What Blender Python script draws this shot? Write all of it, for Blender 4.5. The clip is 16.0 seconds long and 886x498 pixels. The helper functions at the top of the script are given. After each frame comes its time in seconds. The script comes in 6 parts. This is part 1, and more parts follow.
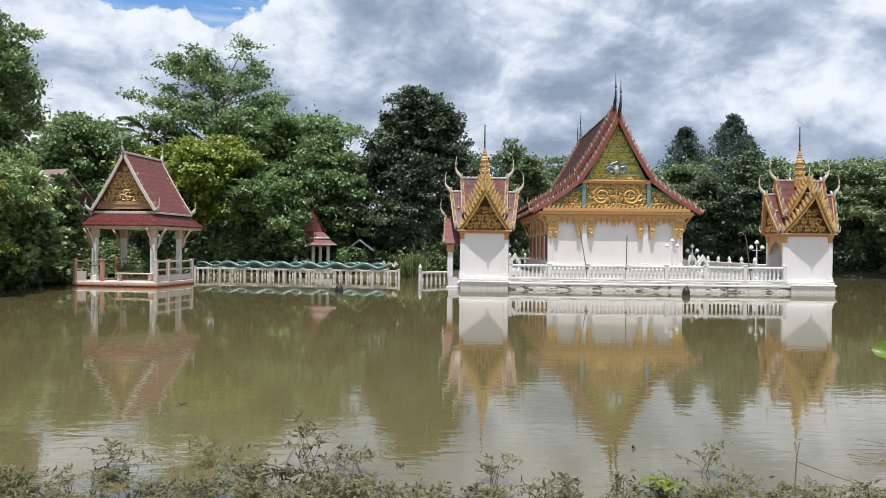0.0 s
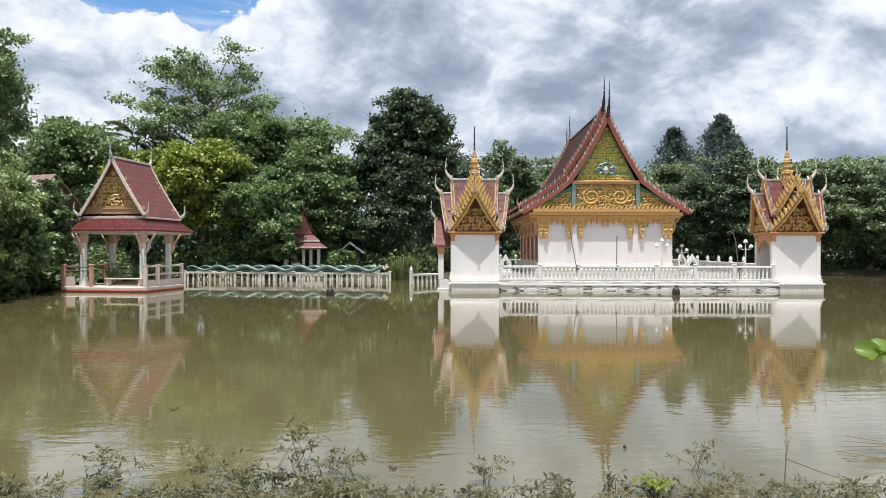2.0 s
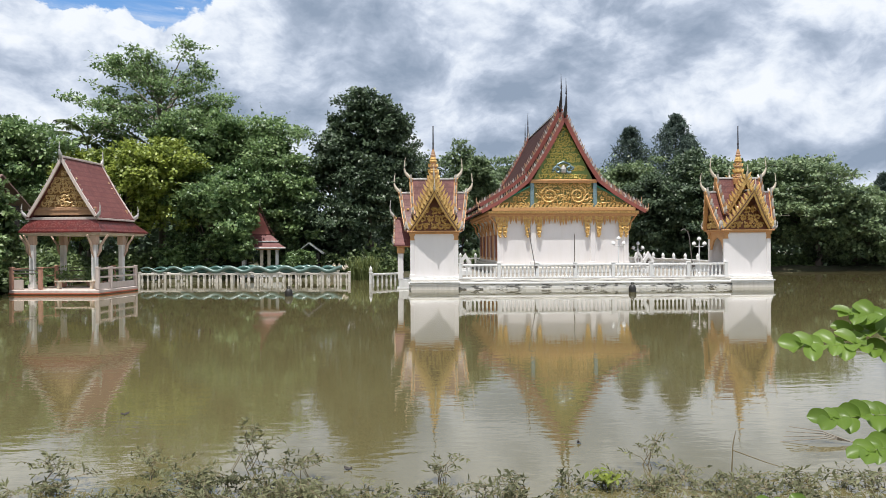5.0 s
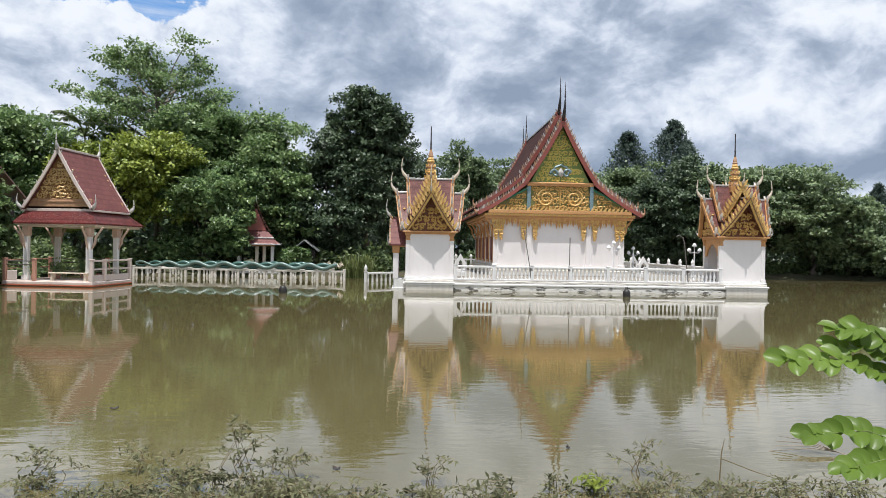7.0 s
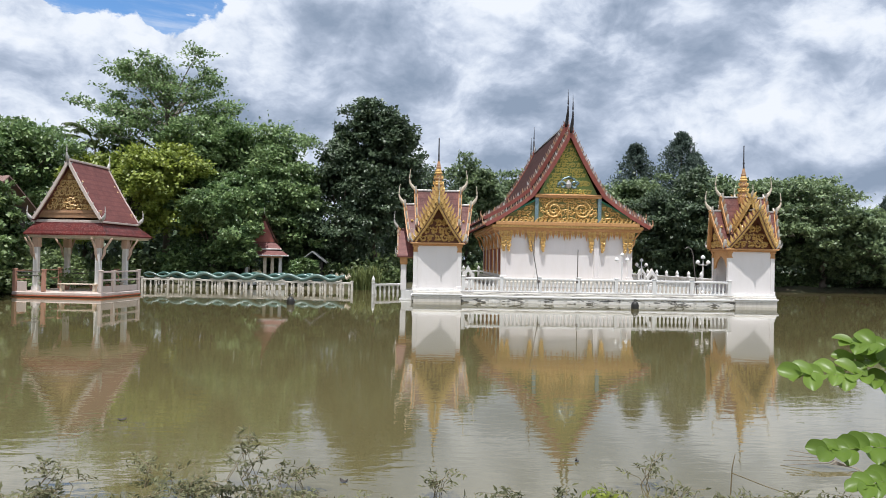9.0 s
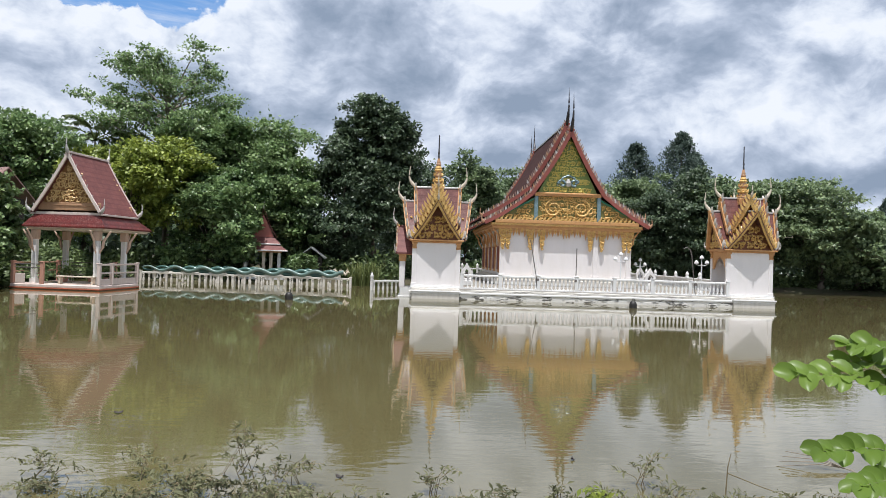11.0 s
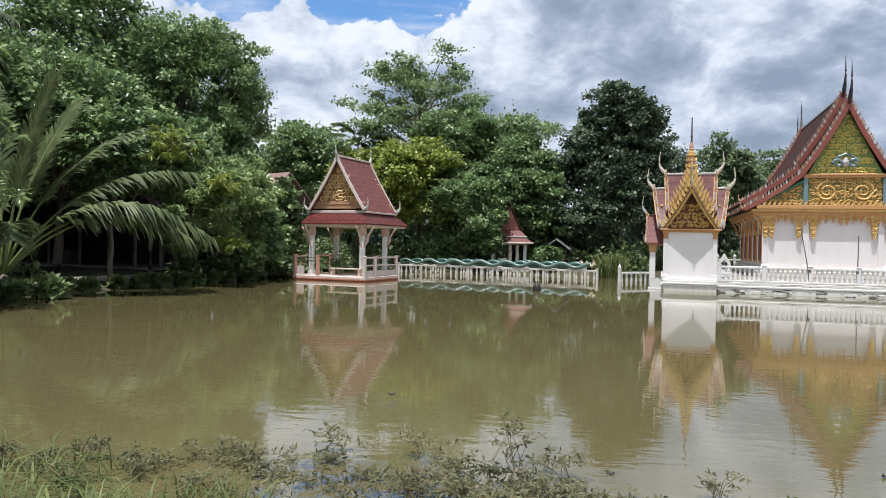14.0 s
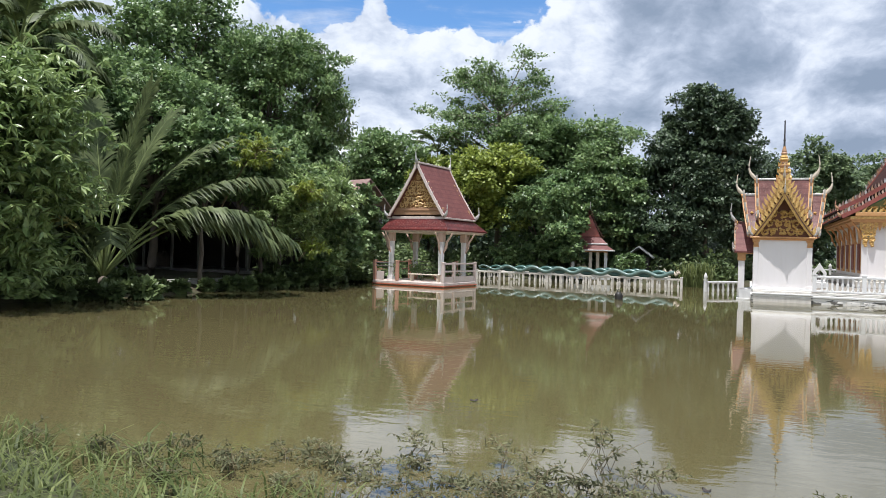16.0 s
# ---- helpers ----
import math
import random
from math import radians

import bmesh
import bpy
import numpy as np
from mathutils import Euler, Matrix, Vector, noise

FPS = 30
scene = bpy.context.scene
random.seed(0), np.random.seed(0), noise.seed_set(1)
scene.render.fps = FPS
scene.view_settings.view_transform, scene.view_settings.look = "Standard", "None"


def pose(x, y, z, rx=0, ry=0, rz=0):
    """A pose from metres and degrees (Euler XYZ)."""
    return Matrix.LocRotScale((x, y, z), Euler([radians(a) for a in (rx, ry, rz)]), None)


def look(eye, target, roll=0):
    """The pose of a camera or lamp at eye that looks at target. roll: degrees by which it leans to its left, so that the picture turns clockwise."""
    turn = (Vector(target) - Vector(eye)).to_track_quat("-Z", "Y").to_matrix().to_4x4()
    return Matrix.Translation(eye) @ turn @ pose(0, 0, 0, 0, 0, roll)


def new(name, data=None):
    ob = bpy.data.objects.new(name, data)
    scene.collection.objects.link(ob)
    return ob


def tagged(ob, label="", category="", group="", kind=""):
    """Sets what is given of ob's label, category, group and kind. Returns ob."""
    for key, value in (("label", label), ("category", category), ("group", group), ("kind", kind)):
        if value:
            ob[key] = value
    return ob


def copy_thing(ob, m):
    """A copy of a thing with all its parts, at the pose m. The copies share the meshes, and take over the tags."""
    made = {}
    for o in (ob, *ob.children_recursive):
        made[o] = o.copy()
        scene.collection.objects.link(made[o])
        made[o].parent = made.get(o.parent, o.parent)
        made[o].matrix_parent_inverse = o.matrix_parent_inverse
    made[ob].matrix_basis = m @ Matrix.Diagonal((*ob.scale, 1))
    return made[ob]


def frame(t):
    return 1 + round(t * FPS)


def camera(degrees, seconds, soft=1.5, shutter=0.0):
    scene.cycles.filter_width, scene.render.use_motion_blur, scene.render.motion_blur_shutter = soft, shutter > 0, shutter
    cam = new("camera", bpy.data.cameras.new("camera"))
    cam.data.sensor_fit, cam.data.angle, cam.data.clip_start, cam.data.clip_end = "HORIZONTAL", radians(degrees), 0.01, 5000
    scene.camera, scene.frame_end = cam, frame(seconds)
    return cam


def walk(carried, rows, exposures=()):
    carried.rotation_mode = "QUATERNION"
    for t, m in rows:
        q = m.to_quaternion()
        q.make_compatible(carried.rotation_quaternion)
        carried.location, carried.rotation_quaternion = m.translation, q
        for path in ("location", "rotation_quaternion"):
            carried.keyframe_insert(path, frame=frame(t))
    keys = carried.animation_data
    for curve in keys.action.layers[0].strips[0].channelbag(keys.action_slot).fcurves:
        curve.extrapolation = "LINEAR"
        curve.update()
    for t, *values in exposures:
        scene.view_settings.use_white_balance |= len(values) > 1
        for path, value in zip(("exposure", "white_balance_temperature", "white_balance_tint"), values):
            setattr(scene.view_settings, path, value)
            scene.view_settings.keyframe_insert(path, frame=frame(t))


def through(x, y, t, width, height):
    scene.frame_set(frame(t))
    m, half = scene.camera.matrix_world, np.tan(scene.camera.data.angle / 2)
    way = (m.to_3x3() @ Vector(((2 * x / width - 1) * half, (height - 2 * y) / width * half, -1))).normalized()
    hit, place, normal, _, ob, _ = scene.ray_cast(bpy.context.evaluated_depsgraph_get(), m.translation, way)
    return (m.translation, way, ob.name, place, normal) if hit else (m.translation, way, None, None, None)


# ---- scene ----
cam = camera(62.58, 16.0, soft=0.65)
# seconds, x, y, z, and the three turns of the hand-held camera on the bank
ROWS = [
    (0, 0.000, -0.000, 2.330, 89.822, -0.647, 0.002),
    (0.5, 0.018, -0.030, 2.342, 90.203, -0.702, -1.191),
    (1, 0.022, -0.023, 2.345, 90.537, -0.410, -1.696),
    (1.5, 0.014, -0.037, 2.342, 90.328, -0.215, -1.271),
    (2, 0.002, -0.026, 2.340, 89.970, -0.098, -0.728),
    (2.5, -0.015, -0.015, 2.334, 89.758, 0.144, 0.135),
    (3, -0.006, -0.014, 2.337, 89.708, 0.311, 0.449),
    (3.5, 0.020, -0.030, 2.336, 89.936, 0.386, -0.568),
    (4, 0.055, -0.048, 2.344, 90.022, 0.417, -2.340),
    (4.5, 0.070, -0.058, 2.353, 90.018, 0.444, -3.349),
    (5, 0.073, -0.053, 2.341, 89.902, 0.342, -3.814),
    (7.5, 0.102, -0.050, 2.362, 89.921, -1.195, -4.046),
    (8, 0.104, -0.046, 2.357, 90.428, -1.021, -3.737),
    (8.5, 0.092, -0.043, 2.358, 90.617, -0.911, -3.521),
    (9, 0.091, -0.037, 2.362, 90.815, -1.102, -3.541),
    (11.5, 0.101, -0.034, 2.358, 90.570, -1.858, -3.626),
    (12, 0.109, -0.043, 2.360, 90.753, -1.541, -3.890),
    (12.5, 0.037, 0.020, 2.348, 90.480, -0.918, 1.501),
    (13, -0.043, 0.100, 2.319, 89.828, -1.101, 6.770),
    (13.5, -0.099, 0.149, 2.306, 89.643, -1.160, 11.169),
    (14, -0.175, 0.190, 2.295, 89.527, -1.120, 15.233),
    (14.5, -0.208, 0.226, 2.278, 89.541, -0.858, 16.840),
    (15, -0.252, 0.235, 2.274, 89.663, -0.797, 18.871),
    (15.5, -0.293, 0.260, 2.271, 89.780, -1.490, 19.912),
    (16, -0.307, 0.270, 2.267, 89.918, -1.554, 21.285),
]
walk(cam, [(t, pose(*p)) for t, *p in ROWS],
     exposures=((0, 0.0, 6300, 11), (1.5, 0.08, 6450, 10), (3, 0.11, 6450, 10), (5, 0.05, 6400, 10.5), (8, 0.0, 6300, 11), (12.5, 0.0, 6250, 11.5),
                (13.5, 0.02, 6250, 11.5), (15, 0.06, 6200, 11.5), (16, 0.08, 6200, 11.5)))

# ---- world, sun ----
SUN_EL, SUN_AZ = radians(76.5), radians(-14)   # height, and turn from straight behind the camera towards its left
world = bpy.data.worlds.new("sky")
scene.world = world
world.use_nodes = True
wn, wl = world.node_tree.nodes, world.node_tree.links
wn.clear()


def wnode(kind, **values):
    n = wn.new(kind)
    for k, v in values.items():
        n.inputs[k].default_value = v
    return n


def wmath(op, a, b=None, c=None):
    n = wn.new("ShaderNodeMath")
    n.operation = op
    n.use_clamp = False
    for i, v in enumerate((a, b, c)):
        if v is None:
            continue
        if isinstance(v, (int, float)):
            n.inputs[i].default_value = v
        else:
            wl.new(v, n.inputs[i])
    return n.outputs[0]


def wrange(v, a, b, lo=0.0, hi=1.0):
    n = wn.new("ShaderNodeMapRange")
    n.interpolation_type = "SMOOTHSTEP"
    wl.new(v, n.inputs["Value"])
    for k, x in (("From Min", a), ("From Max", b), ("To Min", lo), ("To Max", hi)):
        n.inputs[k].default_value = x
    return n.outputs[0]


def direction(az, el):
    """Unit way from degrees to the right of +y and degrees above the horizon."""
    a, e = radians(az), radians(el)
    return (math.sin(a) * math.cos(e), math.cos(a) * math.cos(e), math.sin(e))


sky_way = wn.new("ShaderNodeTexCoord").outputs["Generated"]


def sky_noise(scale, detail, rough, stretch=(1, 1, 1.9), shift=(0, 0, 0), distortion=0.0):
    m = wn.new("ShaderNodeMapping")
    m.inputs["Scale"].default_value, m.inputs["Location"].default_value = stretch, shift
    wl.new(sky_way, m.inputs["Vector"])
    n = wnode("ShaderNodeTexNoise", Scale=scale, Detail=detail, Roughness=rough, Distortion=distortion)
    wl.new(m.outputs[0], n.inputs["Vector"])
    return n.outputs["Fac"]


def sky_spot(az, el, inner, outer):
    """1 near a way in the sky, falling to 0, angles in degrees."""
    d = wn.new("ShaderNodeVectorMath")
    d.operation = "DOT_PRODUCT"
    wl.new(sky_way, d.inputs[0])
    d.inputs[1].default_value = direction(az, el)
    return wrange(d.outputs["Value"], math.cos(radians(outer)), math.cos(radians(inner)))


sky_tex = wn.new("ShaderNodeTexSky")
sky_tex.sky_type = "NISHITA"
sky_tex.sun_disc = False
sky_tex.sun_elevation = SUN_EL
sky_tex.sun_rotation = radians(180) + SUN_AZ
sky_tex.altitude = 300
def billow(lift):
    """Thickness of the cloud on a way in the sky, or a little above it."""
    w = wn.new("ShaderNodeVectorMath")
    w.operation = "ADD"
    wl.new(sky_way, w.inputs[0])
    w.inputs[1].default_value = (-0.35 * lift, -0.2 * lift, lift)
    warp = wnode("ShaderNodeTexNoise", Scale=6.0, Detail=4, Roughness=0.55)
    wl.new(w.outputs[0], warp.inputs["Vector"])
    bent = wn.new("ShaderNodeVectorMath")
    bent.operation = "MULTIPLY_ADD"
    wl.new(warp.outputs["Color"], bent.inputs[0])
    bent.inputs[1].default_value = (0.10, 0.10, 0.10)
    wl.new(w.outputs[0], bent.inputs[2])
    m = wn.new("ShaderNodeMapping")
    m.inputs["Scale"].default_value, m.inputs["Location"].default_value = (1, 1, 1.7), (0.62, 0.15, 0.41)
    wl.new(bent.outputs[0], m.inputs["Vector"])
    n = wnode("ShaderNodeTexNoise", Scale=5.0, Detail=12, Roughness=0.57)
    wl.new(m.outputs[0], n.inputs["Vector"])
    return n.outputs["Fac"]


thick, above = billow(0.0), billow(0.035)
wisp = sky_noise(4.2, 9, 0.62, (1, 1, 4.5), (1.7, 0.4, 0.6), 0.4)
soft_shade = sky_noise(3.4, 6, 0.5, (1, 1, 1.25), (2.2, 0.7, 1.3), 0.1)
hole = wmath("MAXIMUM", sky_spot(-17, 18.6, 1.5, 5.5), wmath("MAXIMUM", sky_spot(-21.8, 20.4, 2, 7), sky_spot(-33, 21.5, 2, 8.5)))
cover = wmath("ADD", wmath("MULTIPLY_ADD", thick, 2.1, -0.02), wmath("MULTIPLY", hole, -0.84))
mask = wrange(cover, 0.455, 0.525)
veil = wmath("MULTIPLY", wrange(wisp, 0.42, 0.72), 0.75)
mask = wmath("MAXIMUM", mask, veil)
relief = wmath("MULTIPLY", wmath("SUBTRACT", thick, above), 2.7)
bright = wmath("ADD", wmath("ADD", relief, 0.615), wmath("MULTIPLY", wmath("SUBTRACT", soft_shade, 0.5), 0.40))
bright = wmath("ADD", bright, wmath("MULTIPLY", wmath("SUBTRACT", 0.5, thick), 0.25))
for az, el, inner, outer, gain in ((25, 12, 1, 6, 0.14), (32, 10, 1, 6, 0.14), (-12, 17, 1, 5, 0.22), (-27, 13, 2, 9, 0.16), (5, 17, 1, 5, 0.14), (13, 19, 1, 4, 0.10),
                                   (36, 4, 3, 10, -0.20), (20, 6, 4, 13, -0.17), (4, 8, 3, 11, -0.10), (-2, 14, 2, 8, -0.14), (1, 18, 1, 6, -0.08), (13, 10, 2, 8, -0.06)):
    bright = wmath("ADD", bright, wmath("MULTIPLY", sky_spot(az, el, inner, outer), gain))
ramp = wn.new("ShaderNodeValToRGB")
wl.new(bright, ramp.inputs[0])
e = ramp.color_ramp.elements
e[0].position, e[0].color = 0.16, (0.285, 0.355, 0.46, 1)
e[1].position, e[1].color = 0.95, (0.90, 0.935, 0.98, 1)
for pos, col in ((0.36, (0.375, 0.445, 0.555, 1)), (0.52, (0.485, 0.555, 0.67, 1)), (0.66, (0.635, 0.70, 0.805, 1)), (0.80, (0.785, 0.84, 0.915, 1))):
    k = e.new(pos)
    k.color = col
bg_sky, bg_cloud, mixer = wn.new("ShaderNodeBackground"), wn.new("ShaderNodeBackground"), wn.new("ShaderNodeMixShader")
tint = wn.new("ShaderNodeMix")
tint.data_type, tint.blend_type = "RGBA", "MULTIPLY"
tint.inputs[0].default_value, tint.inputs[7].default_value = 1.0, (0.72, 1.0, 1.22, 1)
wl.new(sky_tex.outputs[0], tint.inputs[6])
wl.new(tint.outputs[2], bg_sky.inputs["Color"])
bg_sky.inputs["Strength"].default_value = 0.14
wl.new(ramp.outputs[0], bg_cloud.inputs["Color"])
bg_cloud.inputs["Strength"].default_value = 1.0
wl.new(mask, mixer.inputs[0])
wl.new(bg_sky.outputs[0], mixer.inputs[1])
wl.new(bg_cloud.outputs[0], mixer.inputs[2])
out = wn.new("ShaderNodeOutputWorld")
wl.new(mixer.outputs[0], out.inputs[0])

sun = new("sun", bpy.data.lights.new("sun", "SUN"))
sun.data.energy, sun.data.angle, sun.data.color = 5.0, radians(0.6), (1.0, 0.97, 0.925)
sun_way = Vector((math.sin(SUN_AZ) * math.cos(SUN_EL), -math.cos(SUN_AZ) * math.cos(SUN_EL), math.sin(SUN_EL)))
sun.matrix_world = look(sun_way * 120, (0, 0, 0))

# ---- materials ----


class Nodes:
    def __init__(self, name):
        self.mat = bpy.data.materials.new(name)
        self.mat.use_nodes = True
        self.tree = self.mat.node_tree
        self.bsdf = self.tree.nodes["Principled BSDF"]
        self.out = self.tree.nodes["Material Output"]

    def add(self, kind, **values):
        n = self.tree.nodes.new(kind)
        for k, v in values.items():
            n.inputs[k].default_value = v
        return n

    def link(self, a, b):
        self.tree.links.new(a, b)

    def noise(self, scale, detail=6, rough=0.6, stretch=(1, 1, 1), local=True, distortion=0.0):
        c = self.add("ShaderNodeTexCoord") if local else self.add("ShaderNodeNewGeometry")
        m = self.add("ShaderNodeMapping")
        m.inputs["Scale"].default_value = stretch
        self.link(c.outputs["Object" if local else "Position"], m.inputs["Vector"])
        n = self.add("ShaderNodeTexNoise", Scale=scale, Detail=detail, Roughness=rough, Distortion=distortion)
        self.link(m.outputs[0], n.inputs["Vector"])
        return n.outputs["Fac"]

    def ramp(self, fac, *stops):
        r = self.add("ShaderNodeValToRGB")
        self.link(fac, r.inputs[0])
        e = r.color_ramp.elements
        for i, (p, c) in enumerate(stops):
            k = e[i] if i < 2 else e.new(p)
            k.position, k.color = p, (*c, 1) if len(c) == 3 else c
        return r.outputs["Color"]

    def mix(self, fac, a, b, mode="MIX"):
        n = self.add("ShaderNodeMix")
        n.data_type, n.blend_type = "RGBA", mode
        for sock, v in ((n.inputs[0], fac), (n.inputs[6], a), (n.inputs[7], b)):
            if isinstance(v, (int, float)):
                sock.default_value = v
            elif isinstance(v, tuple):
                sock.default_value = (*v, 1)
            else:
                self.link(v, sock)
        return n.outputs[2]

    def bump(self, height, strength, distance=0.02):
        b = self.add("ShaderNodeBump", Strength=strength, Distance=distance)
        self.link(height, b.inputs["Height"])
        self.link(b.outputs[0], self.bsdf.inputs["Normal"])

    def set(self, colour=None, rough=0.6, metal=0.0, spec=0.5):
        if colour is not None:
            if isinstance(colour, tuple):
                self.bsdf.inputs["Base Color"].default_value = (*colour, 1)
            else:
                self.link(colour, self.bsdf.inputs["Base Color"])
        if isinstance(rough, (int, float)):
            self.bsdf.inputs["Roughness"].default_value = rough
        else:
            self.link(rough, self.bsdf.inputs["Roughness"])
        self.bsdf.inputs["Metallic"].default_value = metal
        self.bsdf.inputs["Specular IOR Level"].default_value = spec
        return self.mat


def painted(name, base, dirt, amount=0.5, rough=0.6, scale=1.6, streak=(3, 3, 0.5), grain=0.15, edge=(0.45, 0.78)):
    """Paint or render with grime in streaks and fine grain."""
    m = Nodes(name)
    a, b = m.noise(scale, 7, 0.65, streak, False), m.noise(38, 4, 0.6, local=False)
    f = m.ramp(a, (edge[0], (0, 0, 0)), (edge[1], (1, 1, 1)))
    col = m.mix(m.mix(1.0, f, (amount, amount, amount), "MULTIPLY"), base, dirt)
    col = m.mix(grain, col, m.ramp(b, (0.3, tuple(0.6 * c for c in base)), (0.7, base)))
    m.bump(b, 0.2, 0.01)
    return m.set(col, rough)


def tiled_roof(name, base, dark, light, size=0.16, rough=0.4, spec=0.4):
    """Glazed roof tiles: courses and joints as relief, each course a little different."""
    m = Nodes(name)
    c = m.add("ShaderNodeTexCoord")
    waves = []
    for direction_, s in (("Z", 1 / size), ("Y", 1 / size), ("X", 1 / size)):
        w = m.add("ShaderNodeTexWave", Scale=s * 0.16)
        w.bands_direction, w.wave_profile = direction_, "SAW" if direction_ == "Z" else "SIN"
        m.link(c.outputs["Object"], w.inputs["Vector"])
        waves.append(w.outputs["Fac"])
    h = m.mix(0.35, waves[0], m.mix(0.5, waves[1], waves[2]))
    n1, n2 = m.noise(2.2, 6, 0.7), m.noise(16, 5, 0.7)
    col = m.mix(m.ramp(n1, (0.35, (0, 0, 0)), (0.7, (1, 1, 1))), base, dark)
    col = m.mix(m.ramp(n2, (0.5, (0, 0, 0)), (0.8, (0.55, 0.55, 0.55))), col, light)
    col = m.mix(m.ramp(waves[0], (0.0, (0.85, 0.85, 0.85)), (0.32, (0, 0, 0))), col, dark)
    m.bump(h, 0.5, 0.03)
    return m.set(col, rough, spec=spec)


def leafy(name, dark, mid, light, gloss=0.45, through=0.42, spec=0.42):
    """Leaves: each one its own green, clump light and shade painted in, with light coming through."""
    m = Nodes(name)
    g = m.add("ShaderNodeNewGeometry")
    big, clump_light = m.noise(0.45, 3, 0.6, local=False), m.noise(1.5, 3, 0.6, local=False)
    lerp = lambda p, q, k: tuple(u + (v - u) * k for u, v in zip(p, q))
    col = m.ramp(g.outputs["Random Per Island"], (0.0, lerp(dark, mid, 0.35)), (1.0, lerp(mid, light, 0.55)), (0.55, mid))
    # noise paints shaded gaps and sunlit clumps into the leaf colour
    col = m.mix(m.ramp(clump_light, (0.36, (0.75, 0.75, 0.75)), (0.54, (0.0, 0.0, 0.0))), col, dark)
    col = m.mix(m.ramp(clump_light, (0.50, (0.0, 0.0, 0.0)), (0.68, (0.55, 0.55, 0.55))), col, light)
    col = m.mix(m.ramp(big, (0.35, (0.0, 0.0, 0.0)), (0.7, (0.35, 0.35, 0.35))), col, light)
    m.set(col, gloss, spec=spec)
    t = m.add("ShaderNodeBsdfTranslucent")
    m.link(col, t.inputs["Color"])
    x = m.add("ShaderNodeMixShader")
    x.inputs[0].default_value = through
    m.link(m.bsdf.outputs[0], x.inputs[1])
    m.link(t.outputs[0], x.inputs[2])
    m.link(x.outputs[0], m.out.inputs["Surface"])
    return m.mat


def gilded(name, base, dark, rough=0.4, metal=0.15):
    m = Nodes(name)
    n = m.noise(14, 6, 0.75)
    col = m.mix(m.ramp(n, (0.38, (0, 0, 0)), (0.75, (1, 1, 1))), base, dark)
    m.bump(m.noise(40, 3), 0.25, 0.01)
    return m.set(col, rough, metal)


WHITE = painted("white_lime_paint", (0.80, 0.79, 0.77), (0.40, 0.38, 0.33), 0.35, 0.6)
WHITE_CLEAN = painted("fresh_white_paint", (0.84, 0.80, 0.785), (0.66, 0.62, 0.56), 0.35, 0.55, 0.7)
STAINED = painted("mouldy_white_stone", (0.76, 0.73, 0.67), (0.045, 0.04, 0.03), 1.0, 0.75, 1.7, (0.9, 0.9, 4.0), 0.15, (0.53, 0.56))
WEATHERED = painted("rain_stained_stone", (0.64, 0.61, 0.55), (0.12, 0.11, 0.09), 0.85, 0.8, 1.4, (0.8, 0.8, 5.0), 0.2, (0.48, 0.60))
PAVING = painted("worn_terrace_paving", (0.29, 0.26, 0.215), (0.16, 0.14, 0.11), 0.6, 0.85)
OLD_WHITE = painted("aged_cream_white_paint", (0.70, 0.66, 0.59), (0.32, 0.27, 0.21), 0.5, 0.7)
DULL = painted("dull_silvered_plaster", (0.30, 0.20, 0.16), (0.10, 0.055, 0.045), 0.7, 0.6, 5.0, (1, 1, 1))
CAPITAL = painted("tan_capitals", (0.48, 0.28, 0.16), (0.25, 0.13, 0.08), 0.5, 0.6)
CREAM = painted("cream_render", (0.66, 0.58, 0.46), (0.28, 0.22, 0.16), 0.5, 0.7)
SALMON = painted("salmon_paint", (0.62, 0.33, 0.24), (0.34, 0.20, 0.14), 0.5, 0.6)
BRACKET = painted("faded_peach_plaster", (0.60, 0.43, 0.33), (0.36, 0.22, 0.15), 0.5, 0.6)
PALE_PINK = painted("pale_pink_paint", (0.74, 0.62, 0.56), (0.45, 0.34, 0.28), 0.45, 0.6)
DECK_RED = painted("orange_red_paint", (0.50, 0.14, 0.07), (0.30, 0.09, 0.05), 0.5, 0.6)
ORANGE = painted("orange_gold_paint", (0.62, 0.33, 0.13), (0.34, 0.14, 0.05), 0.6, 0.5, 4.0, (1, 1, 1))
RED = painted("red_lacquer", (0.32, 0.092, 0.070), (0.15, 0.04, 0.03), 0.5, 0.42, 3.0, (1, 1, 1))
GOLD = gilded("gold_leaf", (0.82, 0.55, 0.19), (0.34, 0.16, 0.045), 0.38, 0.1)
GOLD_GREEN = gilded("green_gold_mosaic", (0.82, 0.68, 0.20), (0.50, 0.44, 0.13), 0.35, 0.1)
GREEN_GLASS = gilded("green_glass_mosaic", (0.05, 0.26, 0.14), (0.02, 0.12, 0.08), 0.2)
BLUE_GLASS = gilded("blue_glass_mosaic", (0.24, 0.34, 0.36), (0.10, 0.17, 0.18), 0.25)
GOLD_PALE = gilded("pale_tan_gilding", (0.80, 0.56, 0.26), (0.46, 0.28, 0.11), 0.5, 0.0)
SILVER = gilded("silvered_plaster", (0.60, 0.58, 0.55), (0.32, 0.30, 0.28), 0.35)
PANEL_GOLD = painted("olive_ochre_ground", (0.20, 0.19, 0.05), (0.10, 0.12, 0.04), 0.5, 0.5, 3.0, (1, 1, 1))
PANEL_OCHRE = painted("tan_carved_ground", (0.33, 0.17, 0.065), (0.15, 0.07, 0.03), 0.5, 0.5, 3.0, (1, 1, 1))
PANEL_RED = painted("dark_red_ground", (0.20, 0.07, 0.025), (0.11, 0.04, 0.02), 0.5, 0.5, 3.0, (1, 1, 1))
